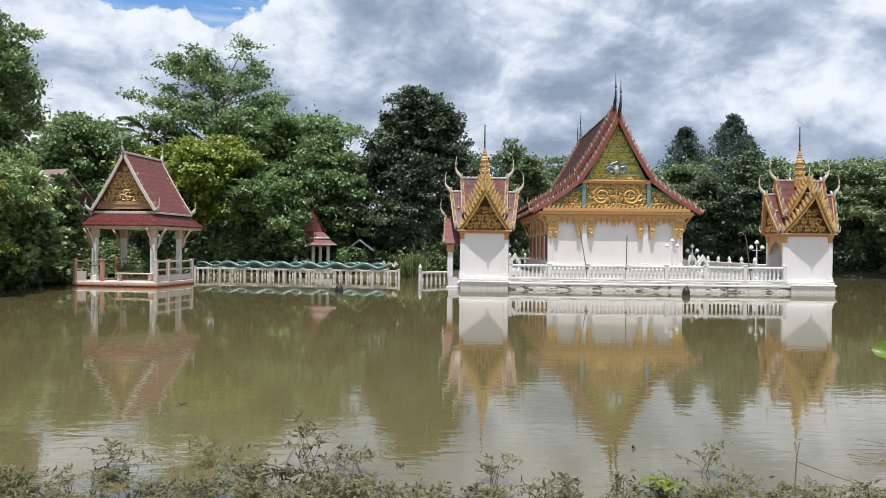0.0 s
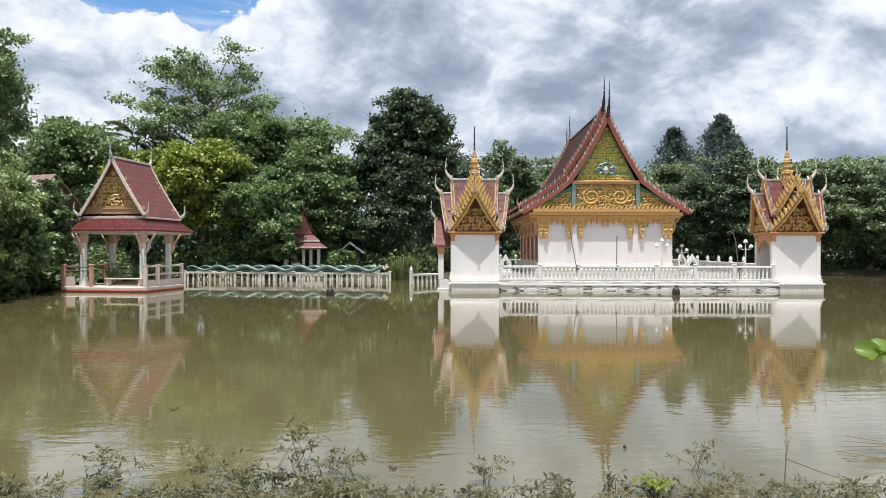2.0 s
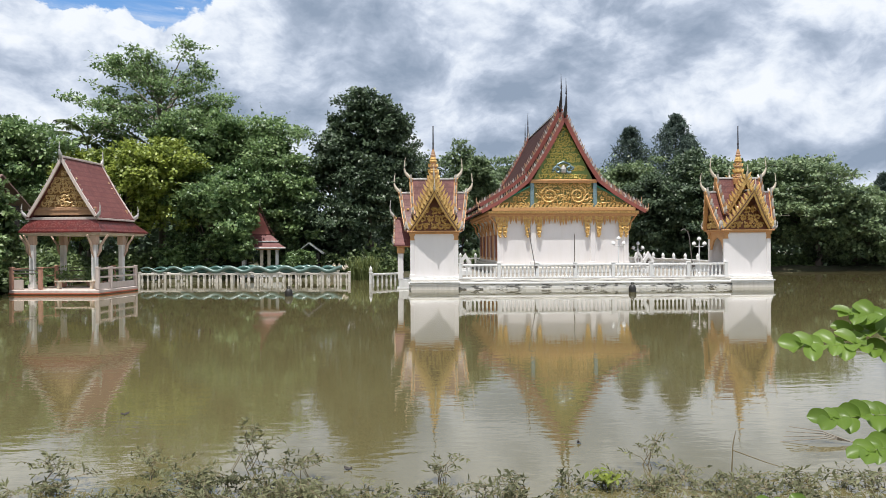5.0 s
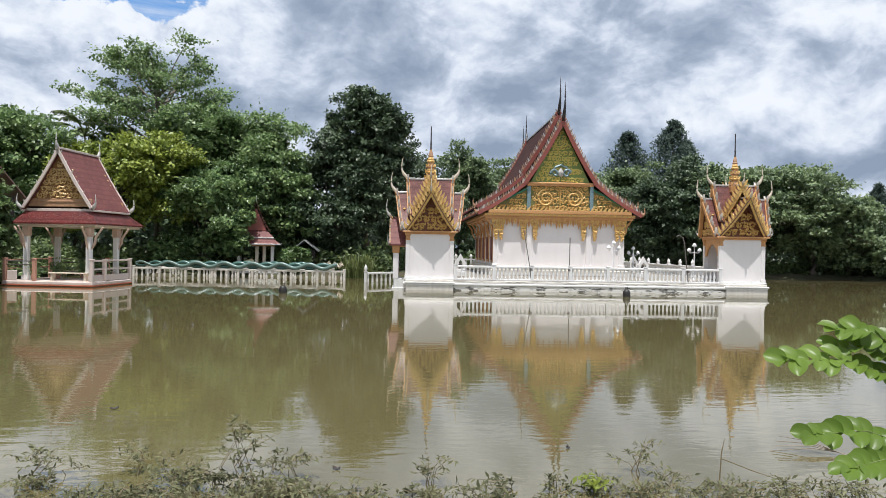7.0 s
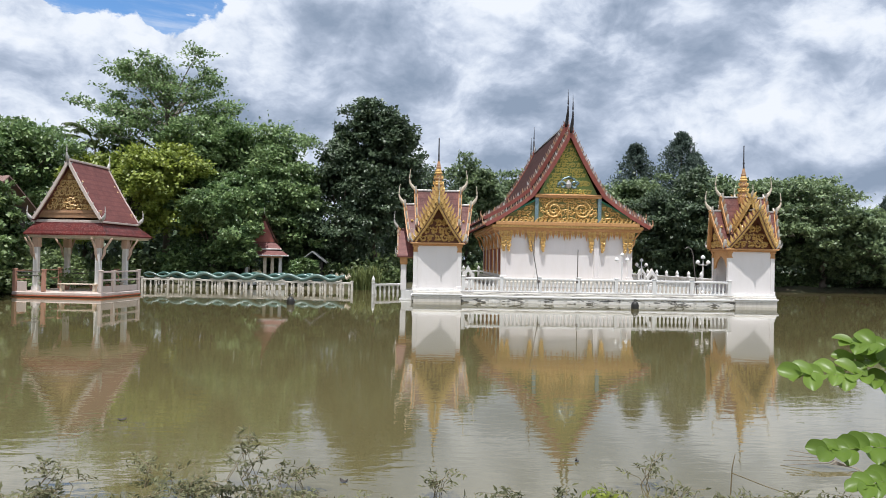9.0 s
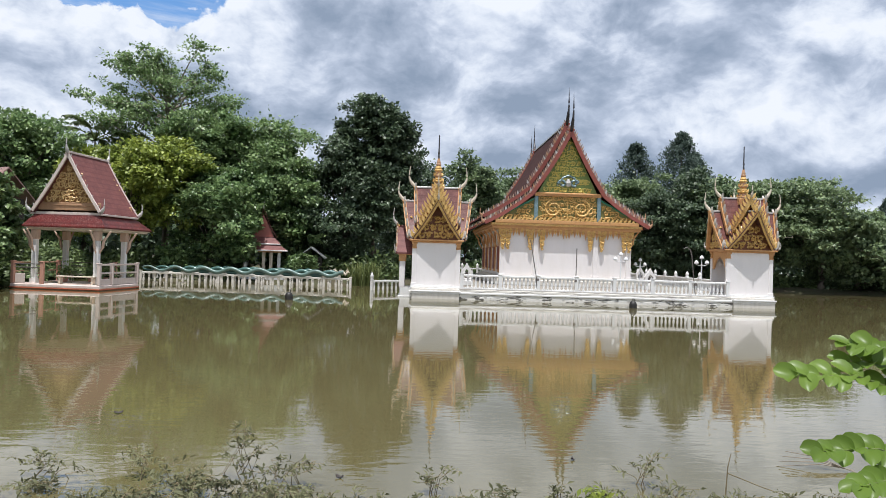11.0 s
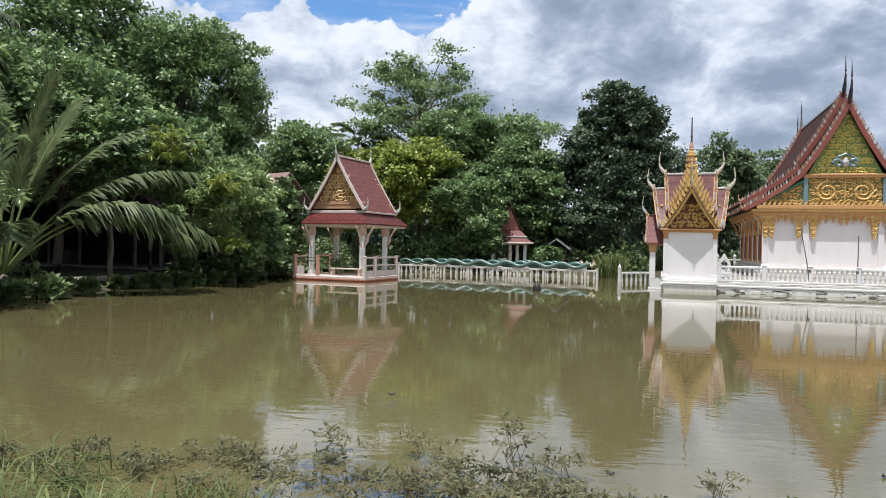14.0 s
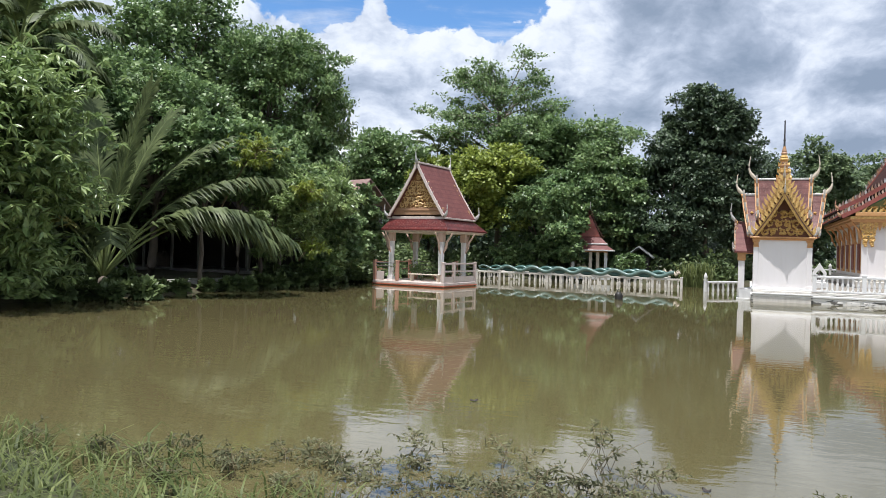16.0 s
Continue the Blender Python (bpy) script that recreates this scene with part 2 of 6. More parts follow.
PANEL_GREEN = painted("olive_mosaic_ground", (0.24, 0.32, 0.08), (0.11, 0.20, 0.07), 0.6, 0.4, 5.0, (1, 1, 1))
TILE_PINK = tiled_roof("pinkish_glazed_tiles", (0.215, 0.085, 0.070), (0.10, 0.036, 0.030), (0.42, 0.29, 0.26), 0.15, 0.30, 0.5)
TILE_MAROON = tiled_roof("maroon_roof_tiles", (0.21, 0.075, 0.065), (0.12, 0.04, 0.037), (0.30, 0.15, 0.13), 0.14, 0.6, 0.3)
TILE_BROWN = tiled_roof("brown_roof_tiles", (0.075, 0.034, 0.028), (0.04, 0.018, 0.016), (0.13, 0.075, 0.06), 0.17, 0.8, 0.1)
EAVE_RED = tiled_roof("worn_red_eave_tiles", (0.17, 0.026, 0.022), (0.08, 0.014, 0.014), (0.52, 0.36, 0.32), 0.22, 0.4, 0.35)
DARK_METAL = painted("dark_bronze", (0.05, 0.045, 0.05), (0.02, 0.02, 0.02), 0.5, 0.4)
IRON = painted("weathered_iron", (0.16, 0.14, 0.13), (0.07, 0.06, 0.05), 0.5, 0.5)
RUBBER = painted("black_rubber", (0.02, 0.018, 0.016), (0.05, 0.045, 0.03), 0.4, 0.5)
SHUTTER = painted("red_brown_shutter", (0.24, 0.07, 0.05), (0.12, 0.04, 0.03), 0.5, 0.5)
NAGA_GREEN = painted("green_scales", (0.07, 0.15, 0.13), (0.02, 0.06, 0.06), 0.6, 0.3, 6.0, (1, 1, 1))
NAGA_PALE = painted("pale_green_scales", (0.13, 0.20, 0.175), (0.05, 0.11, 0.095), 0.5, 0.35, 6.0, (1, 1, 1))
BARK = painted("bark", (0.16, 0.13, 0.10), (0.06, 0.05, 0.04), 0.7, 0.9, 3.0, (2, 2, 0.4), 0.4)
BARK_PALE = painted("pale_bark", (0.28, 0.24, 0.19), (0.12, 0.10, 0.08), 0.6, 0.9, 3.0, (2, 2, 0.4), 0.4)
# near-black brown for house and hut walls, shingles and dead leaves
DARK_WOOD = painted("near_black_brown", (0.05, 0.04, 0.035), (0.02, 0.018, 0.015), 0.6, 0.7)
CONCRETE = painted("weathered_concrete", (0.34, 0.33, 0.30), (0.14, 0.13, 0.11), 0.6, 0.85)
TIN = painted("pink_painted_tin", (0.33, 0.21, 0.18), (0.18, 0.10, 0.08), 0.5, 0.45, 1.2)
GREY_TIN = painted("grey_tin", (0.34, 0.36, 0.36), (0.18, 0.18, 0.17), 0.5, 0.5)
LAMP_WHITE = painted("white_lamp_glass", (0.85, 0.85, 0.85), (0.7, 0.7, 0.7), 0.2, 0.2)

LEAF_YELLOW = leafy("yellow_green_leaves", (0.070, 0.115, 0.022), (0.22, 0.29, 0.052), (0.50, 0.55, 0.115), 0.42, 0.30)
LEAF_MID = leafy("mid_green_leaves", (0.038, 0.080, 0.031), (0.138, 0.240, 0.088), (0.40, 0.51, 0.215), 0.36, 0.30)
# far shore trees: haze of distance is put into this paler, greyer green
LEAF_FAR = leafy("far_hazed_leaves", (0.045, 0.080, 0.045), (0.145, 0.215, 0.100), (0.36, 0.44, 0.215), 0.42, 0.30)
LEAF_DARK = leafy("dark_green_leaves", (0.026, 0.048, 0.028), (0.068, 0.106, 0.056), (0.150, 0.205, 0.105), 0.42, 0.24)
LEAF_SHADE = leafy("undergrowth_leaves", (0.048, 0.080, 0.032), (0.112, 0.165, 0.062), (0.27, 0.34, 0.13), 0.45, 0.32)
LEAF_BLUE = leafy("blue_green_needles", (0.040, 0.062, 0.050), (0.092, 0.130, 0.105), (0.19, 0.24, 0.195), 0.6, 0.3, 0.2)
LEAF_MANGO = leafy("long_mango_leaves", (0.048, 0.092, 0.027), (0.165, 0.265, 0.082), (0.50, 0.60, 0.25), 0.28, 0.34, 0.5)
LEAF_DRY = leafy("dry_yellowed_leaflets", (0.14, 0.12, 0.035), (0.30, 0.27, 0.085), (0.48, 0.44, 0.17), 0.5, 0.35, 0.2)
LEAF_FRESH = leafy("fresh_yellow_shoots", (0.14, 0.20, 0.03), (0.24, 0.30, 0.05), (0.36, 0.40, 0.08), 0.4, 0.45)
LEAF_PALM = leafy("palm_leaflets", (0.040, 0.060, 0.026), (0.100, 0.135, 0.054), (0.24, 0.285, 0.125), 0.45, 0.34, 0.22)
LEAF_NEAR = leafy("bright_oval_leaves", (0.085, 0.150, 0.018), (0.165, 0.262, 0.036), (0.30, 0.42, 0.10), 0.36, 0.45, 0.32)
LEAF_WEED = leafy("dull_weed_leaves", (0.050, 0.055, 0.028), (0.125, 0.132, 0.066), (0.30, 0.30, 0.17), 0.55, 0.35, 0.15)
LEAF_GRASS = leafy("grass_blades", (0.036, 0.060, 0.016), (0.100, 0.138, 0.040), (0.31, 0.34, 0.135), 0.5, 0.4, 0.25)
STEM = painted("dry_stems", (0.20, 0.16, 0.09), (0.09, 0.07, 0.04), 0.5, 0.8)
STEM_GREEN = painted("green_stems", (0.16, 0.20, 0.06), (0.08, 0.10, 0.03), 0.5, 0.6)


def ground_material():
    m = Nodes("bank_earth")
    a, b = m.noise(0.7, 7, 0.65, local=False), m.noise(7, 6, 0.7, local=False)
    col = m.mix(m.ramp(a, (0.4, (0, 0, 0)), (0.62, (1, 1, 1))), (0.075, 0.06, 0.035), (0.045, 0.06, 0.02))
    col = m.mix(m.ramp(b, (0.4, (0, 0, 0)), (0.75, (0.7, 0.7, 0.7))), col, (0.10, 0.09, 0.05))
    m.bump(b, 0.7, 0.08)
    return m.set(col, 0.95)


def water_material():
    """Muddy pond water: brown-green body, clear reflection, small ripples."""
    m = Nodes("muddy_pond_water")
    far, near = m.noise(0.55, 3, 0.5, (0.45, 1.2, 1), False), m.noise(2.8, 3, 0.55, (0.7, 1.7, 1), False, 0.4)
    tone = m.noise(0.09, 4, 0.6, local=False)
    col = m.mix(m.ramp(tone, (0.35, (0, 0, 0)), (0.7, (1, 1, 1))), (0.132, 0.112, 0.050), (0.114, 0.097, 0.044))
    h = m.mix(0.42, far, near)
    # the breeze ruffles the near water, the lee under the trees lies calm
    where = m.add("ShaderNodeSeparateXYZ")
    m.link(m.add("ShaderNodeNewGeometry").outputs["Position"], where.inputs[0])
    calm = m.add("ShaderNodeMapRange")
    m.link(where.outputs["Y"], calm.inputs["Value"])
    for k, x in (("From Min", 9.0), ("From Max", 26.0), ("To Min", 1.0), ("To Max", 0.22)):
        calm.inputs[k].default_value = x
    ruffle = m.add("ShaderNodeMath")
    ruffle.operation = "MULTIPLY"
    m.link(h, ruffle.inputs[0])
    m.link(calm.outputs[0], ruffle.inputs[1])
    m.bump(ruffle.outputs[0], 0.108, 0.06)
    m.bsdf.inputs["IOR"].default_value = 1.95
    return m.set(col, 0.02)


GROUND, WATER = ground_material(), water_material()

# ---- mesh helpers ----


class Geo:
    """Vertices and faces gathered for one mesh."""

    def __init__(self):
        self.v, self.f = [], []

    def add(self, verts, faces, m=None):
        k = len(self.v)
        self.v += [tuple(m @ Vector(p)) if m else tuple(p) for p in verts]
        self.f += [tuple(i + k for i in f) for f in faces]
        return self

    def box(self, x0, x1, y0, y1, z0, z1, b=0.012, m=None):
        """A box with chamfered edges."""
        c, h = ((x0 + x1) / 2, (y0 + y1) / 2, (z0 + z1) / 2), (abs(x1 - x0) / 2, abs(y1 - y0) / 2, abs(z1 - z0) / 2)
        b = min(b, 0.45 * min(h))
        vs, ids = [], {}
        for sx in (-1, 1):
            for sy in (-1, 1):
                for sz in (-1, 1):
                    for ax in range(3):
                        s = (sx, sy, sz)
                        ids[s, ax] = len(vs)
                        vs.append(tuple(c[i] + s[i] * (h[i] - (0 if i == ax else b)) for i in range(3)))
        fs = []
        for ax in range(3):
            p, q = [i for i in range(3) if i != ax]
            for s in (-1, 1):
                loop = []
                for sp, sq in ((-1, -1), (1, -1), (1, 1), (-1, 1)):
                    k = [0, 0, 0]
                    k[ax], k[p], k[q] = s, sp, sq
                    loop.append(ids[tuple(k), ax])
                fs.append(tuple(loop))
                for t in (-1, 1):          # edge between faces ax (s) and p (t)
                    a, d = [0, 0, 0], [0, 0, 0]
                    if ax < p:
                        for k, e in ((a, -1), (d, 1)):
                            k[ax], k[p], k[q] = s, t, e
                        fs.append((ids[tuple(a), ax], ids[tuple(d), ax], ids[tuple(d), p], ids[tuple(a), p]))
                    if ax < q:
                        for k, e in ((a, -1), (d, 1)):
                            k[ax], k[q], k[p] = s, t, e
                        fs.append((ids[tuple(a), ax], ids[tuple(d), ax], ids[tuple(d), q], ids[tuple(a), q]))
        for sx in (-1, 1):
            for sy in (-1, 1):
                for sz in (-1, 1):
                    fs.append(tuple(ids[(sx, sy, sz), ax] for ax in range(3)))
        return self.add(vs, fs, m)

    def prism(self, poly, y0, y1, m=None):
        """A polygon in x and z, run from y0 to y1."""
        n = len(poly)
        vs = [(x, y0, z) for x, z in poly] + [(x, y1, z) for x, z in poly]
        fs = [tuple(range(n)), tuple(range(2 * n - 1, n - 1, -1))] + [(i, i + n, (i + 1) % n + n, (i + 1) % n) for i in range(n)]
        return self.add(vs, fs, m)

    def tube(self, path, radii, n=6, m=None, flat=1.0):
        """A tube along a path, one radius a point; flat squeezes it across."""
        path = [Vector(p) for p in path]
        k, vs, fs = len(path), [], []
        for i, p in enumerate(path):
            d = (path[min(i + 1, k - 1)] - path[max(i - 1, 0)]).normalized()
            a = d.orthogonal().normalized() if abs(d.z) > 0.999 else d.cross(Vector((0, 0, 1))).normalized()
            b = d.cross(a)
            r = radii[i] if hasattr(radii, "__len__") else radii
            vs += [p + a * (r * flat * math.cos(t)) + b * (r * math.sin(t)) for t in (2 * math.pi * j / n for j in range(n))]
        for i in range(k - 1):
            fs += [(i * n + j, i * n + (j + 1) % n, (i + 1) * n + (j + 1) % n, (i + 1) * n + j) for j in range(n)]
        fs += [tuple(range(n - 1, -1, -1)), tuple(range((k - 1) * n, k * n))]
        return self.add(vs, fs, m)

    def lathe(self, profile, n=10, m=None):
        """(radius, height) pairs turned round z."""
        vs = [(r * math.cos(2 * math.pi * j / n), r * math.sin(2 * math.pi * j / n), z) for r, z in profile for j in range(n)]
        k = len(profile)
        fs = [(i * n + j, i * n + (j + 1) % n, (i + 1) * n + (j + 1) % n, (i + 1) * n + j) for i in range(k - 1) for j in range(n)]
        fs += [tuple(range(n - 1, -1, -1)), tuple(range((k - 1) * n, k * n))]
        return self.add(vs, fs, m)

    def mesh(self, name, material, smooth=False):
        me = bpy.data.meshes.new(name)
        me.from_pydata(self.v, [], self.f)
        me.materials.append(material)
        if smooth:
            me.polygons.foreach_set("use_smooth", [True] * len(me.polygons))
        me.update()
        bm = bmesh.new()
        bm.from_mesh(me)
        bmesh.ops.recalc_face_normals(bm, faces=bm.faces)
        bm.to_mesh(me)
        bm.free()
        return me


def part(name, geo, material, parent, label="", smooth=False, m=None):
    """One mesh object under a thing or under a part."""
    me = geo if isinstance(geo, bpy.types.Mesh) else geo.mesh(name, material, smooth)
    ob = new(name, me)
    ob.parent = parent
    if m is not None:
        ob.matrix_basis = m
    return tagged(ob, label, kind="stuff" if name.endswith("scrollwork") else "")


def thing(name, m, label, category, group="", kind=""):
    """An empty at a thing's base."""
    ob = new(name)
    ob.empty_display_size = 0.2
    ob.matrix_basis = m
    return tagged(ob, label, category, group, kind)


def fast_mesh(name, verts, tris, material):
    """A mesh from arrays of points and triangles."""
    me = bpy.data.meshes.new(name)
    verts, tris = np.asarray(verts, np.float32), np.asarray(tris, np.int32)
    me.vertices.add(len(verts))
    me.vertices.foreach_set("co", verts.ravel())
    me.loops.add(tris.size)
    me.loops.foreach_set("vertex_index", tris.ravel())
    me.polygons.add(len(tris))
    me.polygons.foreach_set("loop_start", np.arange(len(tris), dtype=np.int32) * 3)
    me.update(calc_edges=True)
    me.materials.append(material)
    return me


# ---- ground, pond ----
ISLAND = 1.18                                   # metres to one unit of the island's own plan
COMPLEX = pose(0.885, 40.47, -0.42) @ Matrix.Scale(ISLAND, 4) @ pose(0, 0, 0, 0, 0, -1.5)   # front left corner of the temple island; u right, v away
TOP = 0.84                                      # its paving above the water


def shore(x, y):
    """Metres inside the pond (positive) or on land (negative)."""
    near = y - (5.3 + 0.5 * np.sin(x * 0.6) + 0.25 * np.sin(x * 1.7 + 1) - 0.08 * np.clip(x, 0, 40) + 0.02 * np.clip(-x - 8, 0, 40) ** 2)
    left = x + 22.4 + 0.6 * np.sin(y * 0.45) + 0.06 * np.clip(y - 36, 0, 40) ** 1.0 - 0.03 * np.clip(16 - y, 0, 20) ** 2
    far = 54.6 + 16.0 / (1 + np.exp(-(x - 5) / 2.5)) - 6.0 / (1 + np.exp(-(x - 27) / 3.0)) + 0.5 * np.sin(x * 0.5) - y
    right = 66 + np.sin(y * 0.3) - x
    return np.minimum(np.minimum(near, left), np.minimum(far, right))


def build_ground():
    core = lambda a, b, s: list(np.arange(a, b + 1e-6, s))
    xs = [-2500, -1200, -600, -300, -150, -90, -60, -45] + core(-38, 72, 0.55) + [80, 100, 150, 300, 600, 1200, 2500]
    ys = [-2500, -1200, -600, -300, -120, -60, -30, -15, -8] + core(-4, 80, 0.55) + [90, 120, 160, 300, 600, 1200, 2500]
    X, Y = np.meshgrid(np.array(xs), np.array(ys))
    s = shore(X, Y)
    rise = np.clip(-s / 1.5, 0, 1)
    Z = np.where(s > 0, -np.clip(s * 0.5, 0, 0.9), 0.03 + 0.42 * rise * rise * (3 - 2 * rise))
    bumps = 0.08 * np.sin(X * 1.3 + Y * 0.7) * np.sin(Y * 1.1 - X * 0.4) * (np.abs(s) < 40)
    Z = Z + bumps * np.clip(-s, 0, 1) + np.clip(-(s + 1.4), 0, 1.5) * 0.18 * (Y < 8)
    nx, ny = len(xs), len(ys)
    V = np.stack([X.ravel(), Y.ravel(), Z.ravel()], 1)
    i = (np.arange(ny - 1)[:, None] * nx + np.arange(nx - 1)[None]).ravel()
    T = np.concatenate([np.stack([i, i + 1, i + nx + 1], 1), np.stack([i, i + nx + 1, i + nx], 1)])
    me = fast_mesh("ground", V, T, GROUND)
    me.polygons.foreach_set("use_smooth", [True] * len(me.polygons))
    tagged(new("ground", me), "damp earth banks with grass round the pond", "ground", kind="structure")
    w = Geo().add([(-40, -2, 0), (80, -2, 0), (80, 78, 0), (-40, 78, 0)], [(0, 1, 2, 3)])
    tagged(new("water", w.mesh("water", WATER)), "still muddy olive-brown pond water", "pond", kind="structure")


build_ground()

# ---- temple island ----


def spiral(cx, cz, r, turns=1.4, hand=1, start=0.0, y=0.0, n=14):
    pts = []
    for i in range(n):
        k = i / (n - 1)
        a = start + hand * turns * 2 * math.pi * k
        q = r * (1 - 0.82 * k)
        pts.append((cx + q * math.cos(a), y, cz + q * math.sin(a)))
    return pts


def scrolls(inside, x0, x1, z0, z1, step, y, r=0.026):
    """Gilded scrollwork: mirrored spirals with small leaves wherever inside(x, z) holds. The relief stands proud of y."""
    g, rng = Geo(), random.Random(7)
    rows = max(1, round((z1 - z0) / step))
    for j in range(rows):
        z = z0 + (j + 0.5) * (z1 - z0) / rows
        cols = max(1, round((x1 - x0) / step))
        for i in range(cols):
            x = x0 + (i + 0.5 + (0.5 if j % 2 else 0)) * (x1 - x0) / cols
            if not inside(x, z):
                continue
            hand = 1 if x < (x0 + x1) / 2 else -1
            x, z = x + rng.uniform(-0.12, 0.12) * step, z + rng.uniform(-0.12, 0.12) * step
            g.tube(spiral(x, z, step * rng.uniform(0.38, 0.58), rng.uniform(1.1, 1.6), hand if rng.random() < 0.75 else -hand, rng.uniform(0, 6.28), y), [r * (1 - 0.04 * k) for k in range(14)], 4)
            for a in (0.6, 2.4, 4.1):
                g.tube([(x + step * 0.4 * math.cos(a), y, z + step * 0.4 * math.sin(a)),
                        (x + step * 0.62 * math.cos(a + 0.25 * hand), y - 0.01, z + step * 0.62 * math.sin(a + 0.25 * hand))], [r * 1.2, r * 0.3], 4)
    return g


def medallion(g, cx, cz, r, hand, y):
    """One large scroll with leaves springing from it and small curls in its corners."""
    g.tube(spiral(cx, cz, r * 0.86, 1.9, -hand, math.pi / 2, y, 36), [0.07 - 0.0009 * k for k in range(36)], 6)
    for k in range(11):
        a = k * 2 * math.pi / 11
        p = [(cx + r * q * math.cos(a + hand * e), y - 0.01, cz + r * q * math.sin(a + hand * e)) for q, e in ((0.84, 0), (1.02, 0.12), (1.10, 0.32))]
        g.tube(p, [0.05, 0.045, 0.012], 5)
        p = [(cx + r * q * math.cos(a + hand * e), y, cz + r * q * math.sin(a + hand * e)) for q, e in ((0.72, 0), (0.58, 0.25))]
        g.tube(p, [0.04, 0.012], 5)
    for i in (-1, 1):
        for j in (-1, 1):
            g.tube(spiral(cx + i * r * 1.08, cz + j * r * 0.92, r * 0.24, 1.2, i * j, 0.5, y, 12), [0.042 - 0.002 * k for k in range(12)], 5)


def horn(h, bend=0.3, r=0.05, n=7):
    """A curved roof finial rising from the origin: its belly out towards -y, then upright, the tip turned out a little."""
    g, pts, rad = Geo(), [], []
    for i in range(13):
        k = i / 12
        out_ = bend * h * (math.sin(math.pi * 0.72 * k) + 0.12 * math.sin(2 * math.pi * k))
        pts.append((0, -out_, h * k))
        rad.append(r * (1.15 - 1.08 * k) * (1 + 0.45 * math.exp(-((k - 0.2) / 0.11) ** 2)) + 0.006)
    return g.tube(pts, rad, n, None, 0.7)


FINS = {}
FIN_MIX = (DULL, BRACKET, DULL, CAPITAL, DULL, SILVER)


def fin_mesh(material, h):
    """A flame-shaped crocket of height h, standing on x."""
    key = (material.name, round(h, 3))
    if key not in FINS:
        g = Geo().prism([(-0.30 * h, 0), (0.30 * h, 0), (0.34 * h, 0.45 * h), (0.55 * h, h), (0.02 * h, 0.62 * h), (-0.22 * h, 0.35 * h)], -0.16 * h, 0.16 * h)
        FINS[key] = g.mesh("fin", material)
    return FINS[key]


def bargeboard(parent, side, edge, y, material, fin_material, width=0.16, thick=0.06, fin=0.16, count=12, lean=None, name="bargeboard"):
    """One sloping board along a gable edge: edge = (x, z) points from apex down; lean gives each point's y."""
    g, top, bottom = Geo(), [], []
    n = len(edge)
    ys = lean or [y] * n
    for i, (x, z) in enumerate(edge):
        a, b = edge[max(i - 1, 0)], edge[min(i + 1, n - 1)]
        d = Vector((b[0] - a[0], b[1] - a[1])).normalized()
        nrm = Vector((-d.y, d.x)) * (1 if d.x < 0 else -1)
        if nrm.y > 0:
            nrm = -nrm
        top.append((x, z))
        bottom.append((x + nrm.x * width, z + nrm.y * width))
    vs, fs = [], []
    for i in range(n):
        for q in (top[i], bottom[i]):
            vs += [(side * q[0], ys[i] - thick / 2, q[1]), (side * q[0], ys[i] + thick / 2, q[1])]
    for i in range(n - 1):
        a, b = 4 * i, 4 * (i + 1)
        fs += [(a, b, b + 1, a + 1), (a + 2, a + 3, b + 3, b + 2), (a, a + 2, b + 2, b), (a + 1, b + 1, b + 3, a + 3)]
    fs += [(0, 1, 3, 2), (4 * n - 4, 4 * n - 2, 4 * n - 1, 4 * n - 3)]
    board = part(name, g.add(vs, fs), material, parent)
    total = sum(math.dist(edge[i], edge[i + 1]) for i in range(n - 1))
    for k in range(count):
        s, i = (k + 0.5) / count * total, 0
        while i < n - 2 and s > math.dist(edge[i], edge[i + 1]):
            s -= math.dist(edge[i], edge[i + 1])
            i += 1
        f = s / math.dist(edge[i], edge[i + 1])
        p = [edge[i][j] + (edge[i + 1][j] - edge[i][j]) * f for j in (0, 1)]
        yy = ys[i] + (ys[i + 1] - ys[i]) * f
        a = math.atan2(edge[i + 1][1] - edge[i][1], edge[i + 1][0] - edge[i][0])
        m = Matrix.Translation((side * p[0], yy, p[1])) @ Matrix.Diagonal((side, 1, 1, 1)) @ Matrix.Rotation(-a, 4, "Y") @ Matrix.Diagonal((-1, 1, 1, 1))
        fm = fin_material[k % len(fin_material)] if isinstance(fin_material, tuple) else fin_material
        part("fin", fin_mesh(fm, fin * (1.0, 0.82, 0.94)[k % 3]), None, board, m=m)
    return board


def slope_points(apex, half, eave, sag=0.06, n=6, x0=0.0):
    """(x, z) points of one roof slope, slightly hollow, from the ridge to the eave."""
    pts = []
    for i in range(n):
        k = i / (n - 1)
        pts.append((x0 + (half - x0) * k, apex + (eave - apex) * k - sag * math.sin(math.pi * k) * (apex - eave)))
    return pts


def roof_slab(edge, side, y_front, y_back, thick=0.07):
    """A slab under the points of edge; y_front and y_back give each point's ends."""
    g, vs, fs, n = Geo(), [], [], len(edge)
    for i, (x, z) in enumerate(edge):
        for dz in (0, -thick):
            vs += [(side * x, y_front[i], z + dz), (side * x, y_back[i], z + dz)]
    for i in range(n - 1):
        a, b = 4 * i, 4 * (i + 1)
        fs += [(a, b, b + 1, a + 1), (a + 2, a + 3, b + 3, b + 2), (a, a + 2, b + 2, b), (a + 1, b + 1, b + 3, a + 3)]
    fs += [(0, 1, 3, 2), (4 * n - 4, 4 * n - 2, 4 * n - 1, 4 * n - 3)]
    return g.add(vs, fs)


